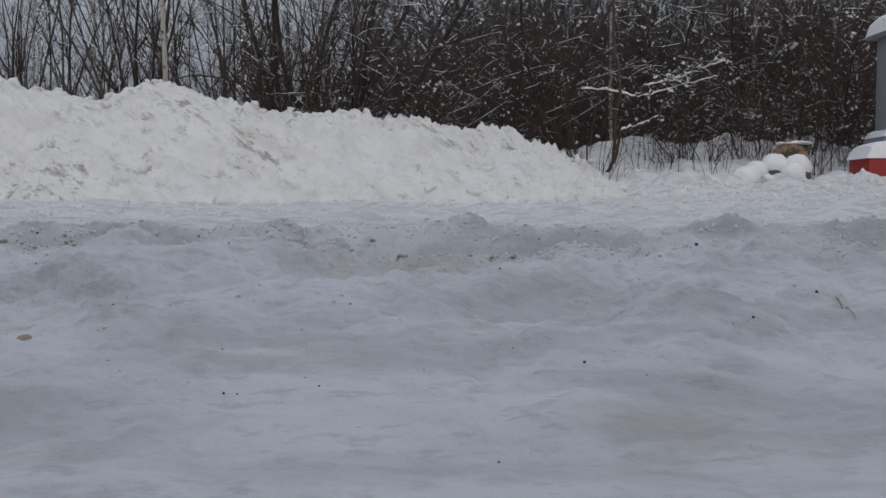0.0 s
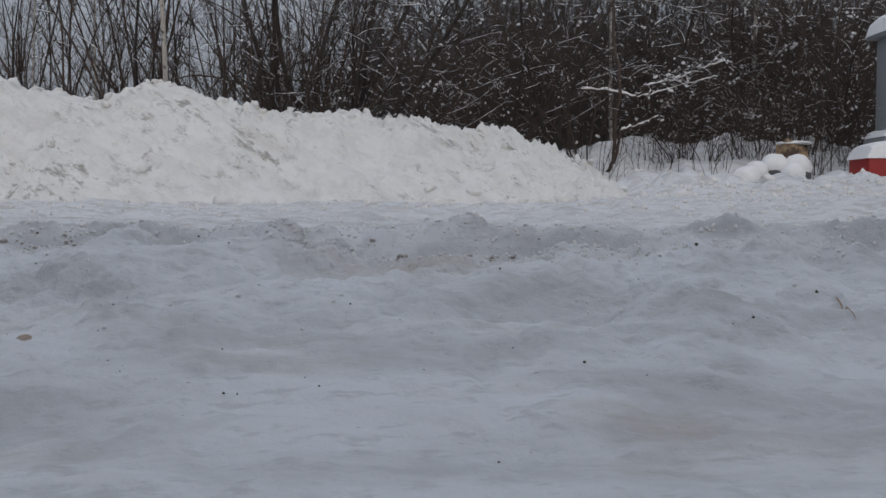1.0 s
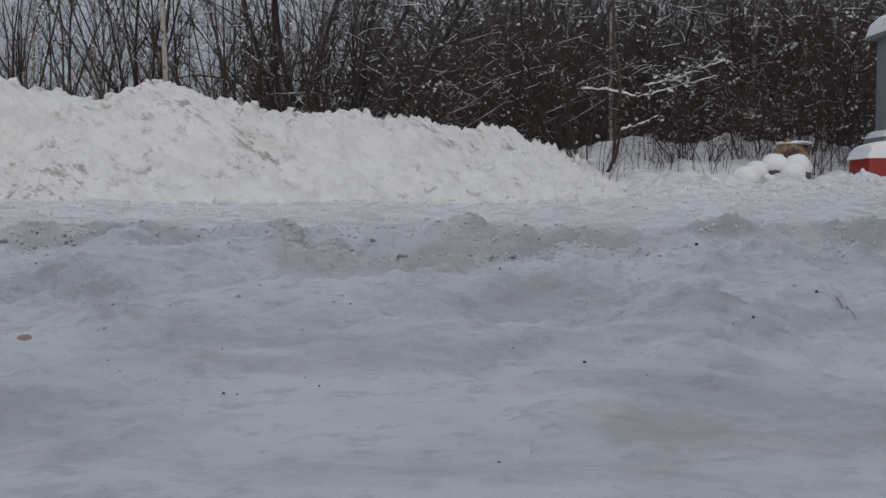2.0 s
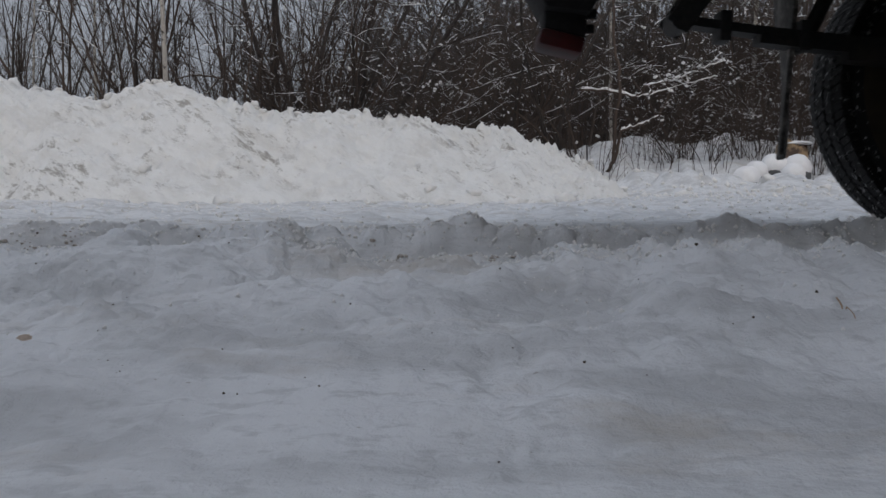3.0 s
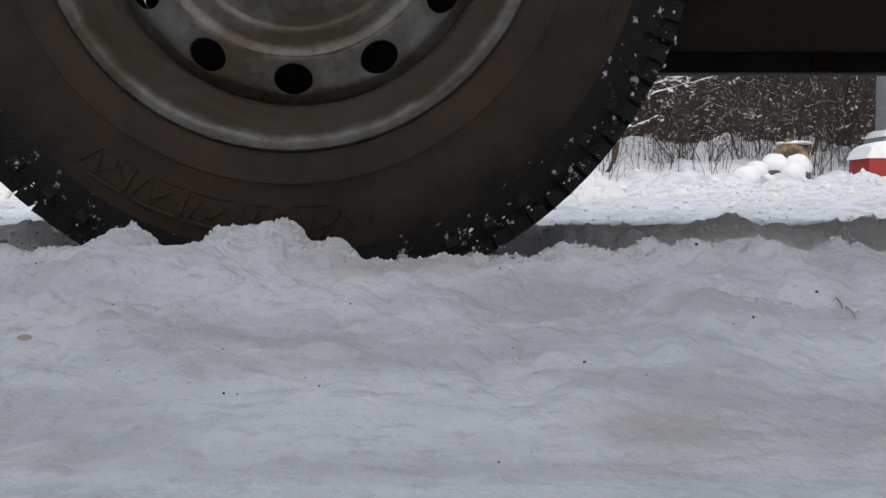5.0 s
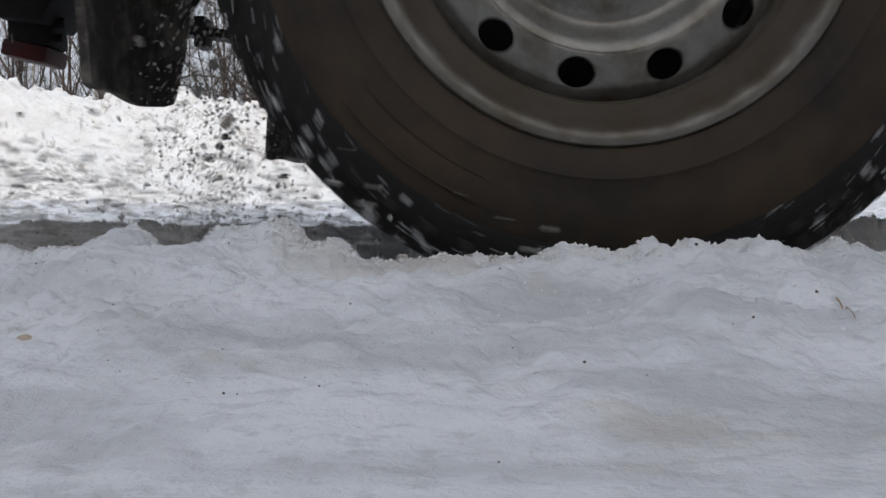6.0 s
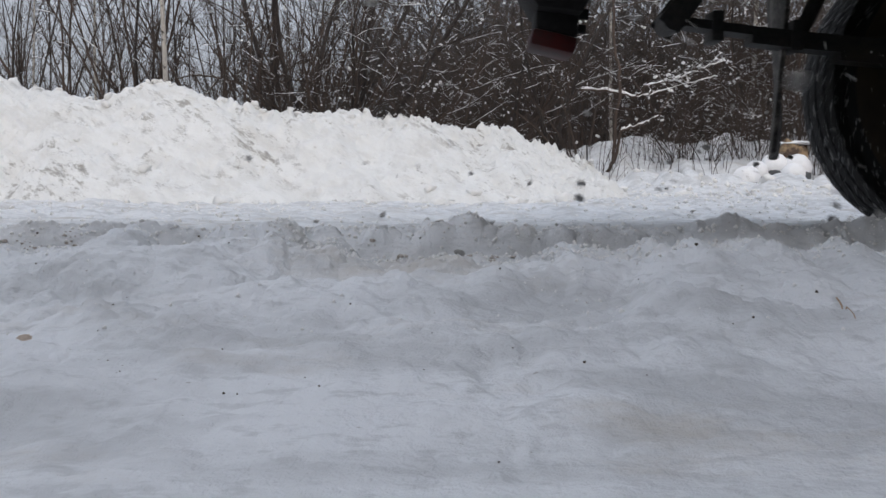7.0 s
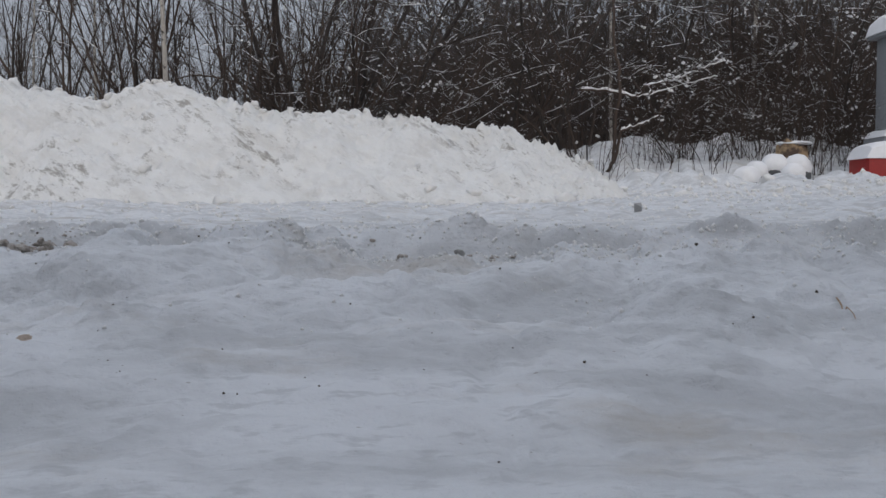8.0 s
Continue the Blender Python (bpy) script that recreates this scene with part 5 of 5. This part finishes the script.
def throw_snow():
    rng = random.Random(44)
    sprays = [grain_cluster(k, SNOW_CLOD) for k in range(5)]
    plumes = [grain_cluster(k + 9, SNOW_CLOD, (0.014, 0.03, 0.05), (0.0006, 0.0008, 0.001, 0.0014, 0.002), 26) for k in range(4)]
    for k in range(700):
        t0 = rng.uniform(5.45, 7.0)
        near = rng.random() < 0.45
        yw = rng.uniform(0.93, 1.12) if near else rng.uniform(2.36, 2.56)
        xw = van_x(t0) - rng.uniform(0.08, 0.2)
        heavy = k % 7 < 3
        up = rng.uniform(0.3, 1.7) if not heavy else rng.uniform(0.7, 2.3) + max(0, rng.gauss(0, 0.4))
        back = rng.uniform(1.6, 6.0) if heavy else rng.uniform(1.5, 6.5)
        if heavy and k % 4 == 0:
            up, back = rng.uniform(1.8, 3.2), rng.uniform(0.4, 3.0)
        v = (-back + 0.3, rng.gauss(0.1, 0.4), up)
        start = (xw, yw, 0.02)
        if not heavy and k % 3 == 0:
            # carried up behind the wheel
            start = (van_x(t0) - rng.uniform(0.30, 0.42), rng.uniform(1.0, 1.4), 0.05)
            v = (rng.uniform(0.0, 1.0), rng.gauss(0.15, 0.2), rng.uniform(1.4, 3.0))
        rows = flight(t0, start, v, 0.4, 0.035 if heavy else -0.10)
        if heavy:
            r = 1.5 * rng.choice((0.002, 0.0025, 0.003, 0.0035, 0.004, 0.005, 0.0065)) * (1.0 if near else 1.05)
            ob = new("snow_clod", (CLOD + CLOD + MUD_CLOD[:1])[k % 11])
            ob.scale = (r * rng.uniform(0.8, 1.7), r, r)
            tagged(ob, "clod of grey snow thrown up by the wheel", "snow clod", "thrown snow")
            rest = -1.3 * r
        else:
            ob = tagged(new("snow_spray", sprays[k % 5]), "loose spray of fine snow grains off the wheel", "snow spray", "thrown snow", "stuff")
            rest = -0.12
        if heavy and k % 13 == 0:
            ob.scale = [1.25 * c for c in ob.scale]
        turn, rate = rng.uniform(0, 360), rng.uniform(-500, 500) if heavy else rng.uniform(-80, 80)
        FLIGHTS.append((ob, rows, rest, turn, rate))

    for k in range(260):
        t0 = rng.uniform(5.75, 6.65)
        start = (van_x(t0) - rng.uniform(0.38, 0.415), rng.uniform(0.99, 1.12), rng.uniform(0.0, 0.15))
        pace = (van_x(t0 + 0.1) - van_x(t0)) * 10
        v = (pace * rng.uniform(0.92, 1.08), rng.gauss(0.03, 0.10), rng.uniform(0.9, 3.0))
        ob = tagged(new("snow_spray", plumes[k % 4]), "loose spray of fine snow grains off the wheel", "snow spray", "thrown snow", "stuff")
        FLIGHTS.append((ob, flight(t0, start, v, 0.4, -0.08), -0.10, rng.uniform(0, 360), rng.uniform(-60, 60)))
    mists = [grain_cluster(k + 30, SNOW_CLOD, (0.12, 0.05, 0.032), (0.001, 0.0014, 0.002, 0.003, 0.004), 45) for k in range(4)]
    for k in range(620):
        t0 = rng.uniform(5.5, 6.42)
        near = rng.random() < 0.7
        yw = rng.uniform(0.93, 1.13) if near else rng.uniform(2.3, 2.6)
        start = (van_x(t0) - rng.uniform(0.1, 0.3), yw, 0.02)
        v = (-rng.uniform(2.5, 7.0), rng.gauss(0.1, 0.25), rng.uniform(0.2, 1.8) if k % 2 else rng.uniform(0.2, 0.8))
        ob = tagged(new("snow_spray", mists[k % 4]), "low mist of dirty snow grains behind the wheel", "snow spray", "thrown snow", "stuff")
        FLIGHTS.append((ob, flight(t0, start, v, 0.4, -0.05), -0.10, rng.uniform(-20, 20), rng.uniform(-20, 20)))
    late = [grain_cluster(k + 50, SNOW_CLOD, (0.14, 0.12, 0.10), (0.0015, 0.002, 0.003, 0.0045, 0.006), 12) for k in range(4)]
    for k in range(70):
        t0 = rng.uniform(6.9, 7.4)
        start = (van_x(t0) - rng.uniform(0.1, 0.4), rng.uniform(0.95, 1.13) if k % 3 else rng.uniform(2.3, 2.6), 0.02)
        v = (-rng.uniform(0.5, 4.5), rng.gauss(0.1, 0.25), rng.uniform(0.8, 2.9))
        ob = tagged(new("snow_spray", late[k % 4]), "loose spray of dirty snow crumbs off the wheel", "snow spray", "thrown snow", "stuff")
        FLIGHTS.append((ob, flight(t0, start, v, 0.4, -0.20), -0.25, rng.uniform(0, 360), rng.uniform(-120, 120)))
    # dirty lumps that come down in a heap on the rim
    for k in range(36):
        t0, hang = rng.uniform(6.55, 6.8), rng.uniform(0.5, 0.62)
        start = (van_x(t0) - 0.15, rng.uniform(0.95, 1.05), 0.02)
        goal = (rng.gauss(-0.345, 0.03), rng.gauss(0.80, 0.014))
        v = [(goal[0] - start[0]) / hang, (goal[1] - start[1]) / hang, (0.03 + 4.9 * hang * hang) / hang]
        rows = [(t0 + hang * f, start[0] + v[0] * hang * f, start[1] + v[1] * hang * f, 0.02 + v[2] * hang * f - 4.9 * (hang * f) ** 2)
                for f in (0, 0.12, 0.25, 0.4, 0.55, 0.7, 0.85)]
        rows.append((t0 + hang, *goal, ground_z(*goal) + rng.uniform(0, 0.006)))
        r = rng.uniform(0.002, 0.006)
        ob = new("mud_clod", MUD_CLOD[k % 3])
        ob.scale = (r * 1.3, r, r * 0.8)
        tagged(ob, "brown clod of dirty snow thrown onto the rim", "clod", "thrown snow")
        FLIGHTS.append((ob, rows, -0.1 * r, rng.uniform(0, 360), rng.uniform(-300, 300)))


throw_snow()


def pitch(t):
    """The van tips as it climbs out of the lot: degrees by which its tail rises."""
    return min(3.2, max(0.0, 2.4 * (van_x(t) - 0.75)))


FLAP_LIFT = [(0.0, 0.0), (3.0, 0.0), (3.5, 0.004), (3.8, 0.006), (4.0, 0.011), (4.6, 0.011), (5.6, 0.015), (6.0, 0.015), (6.3, -0.009), (6.6, -0.006), (7.0, 0.0), (8.0, 0.0)]


def motions():
    ts = [k / 10 for k in range(81)]
    walk(van, [(t, pose(van_x(t), 0, glide(VAN_Z, t), 0, pitch(t), 0)) for t in ts])
    for wheel, x, y, turn in wheels:
        rows = []
        for t in ts if x > 1 else ts[:50] + [5 + k / 30 for k in range(91)]:
            a = spin(t) if x < 1 else 4.5 + math.degrees((van_x(t) + 0.118) / R_TYRE)
            rows.append((t, pose(x, y, AXLE_Z + x * math.sin(radians(pitch(t))), 0, a, 0) @ pose(0, 0, 0, 0, 0, turn)))
        walk(wheel, rows)
    for flap, x, y in FLAPS:
        rows = []
        for t in ts:
            blown = float(smooth(5.3, 5.9, t)) * (1 - float(smooth(6.9, 7.6, t)))
            away = float(smooth(3.5, 3.95, t)) * (1 - 0.75 * float(smooth(6.3, 6.5, t)))
            rows.append((t, pose(x, y, 0.60 + glide(FLAP_LIFT, t), 0, 1.5 * blown + 0.8 * blown * math.sin(31 * t), 11.5 - 13.0 * away)))
        walk(flap, rows)
    for ob, rows, rest, turn, rate in FLIGHTS:
        t0, x, y, z = rows[0]
        first = pose(x, y, rest, turn, 0, turn)
        keys = [(0.0, first), (t0 - 0.034, first)]
        for t, x, y, z in rows:
            keys.append((t, pose(x, y, z, turn + rate * (t - t0), 0, turn + 0.6 * rate * (t - t0))))
        t, x, y, z = rows[-1]
        last = pose(x, y, z + rest, turn + rate * (t - t0), 0, turn + 0.6 * rate * (t - t0))
        keys = [k for k in keys[:-1] if k[0] < 8.0] + ([(t, last), (max(8.0, t + 0.1), last)] if t < 8.0 else [(t, last)])
        walk(ob, keys)


motions()
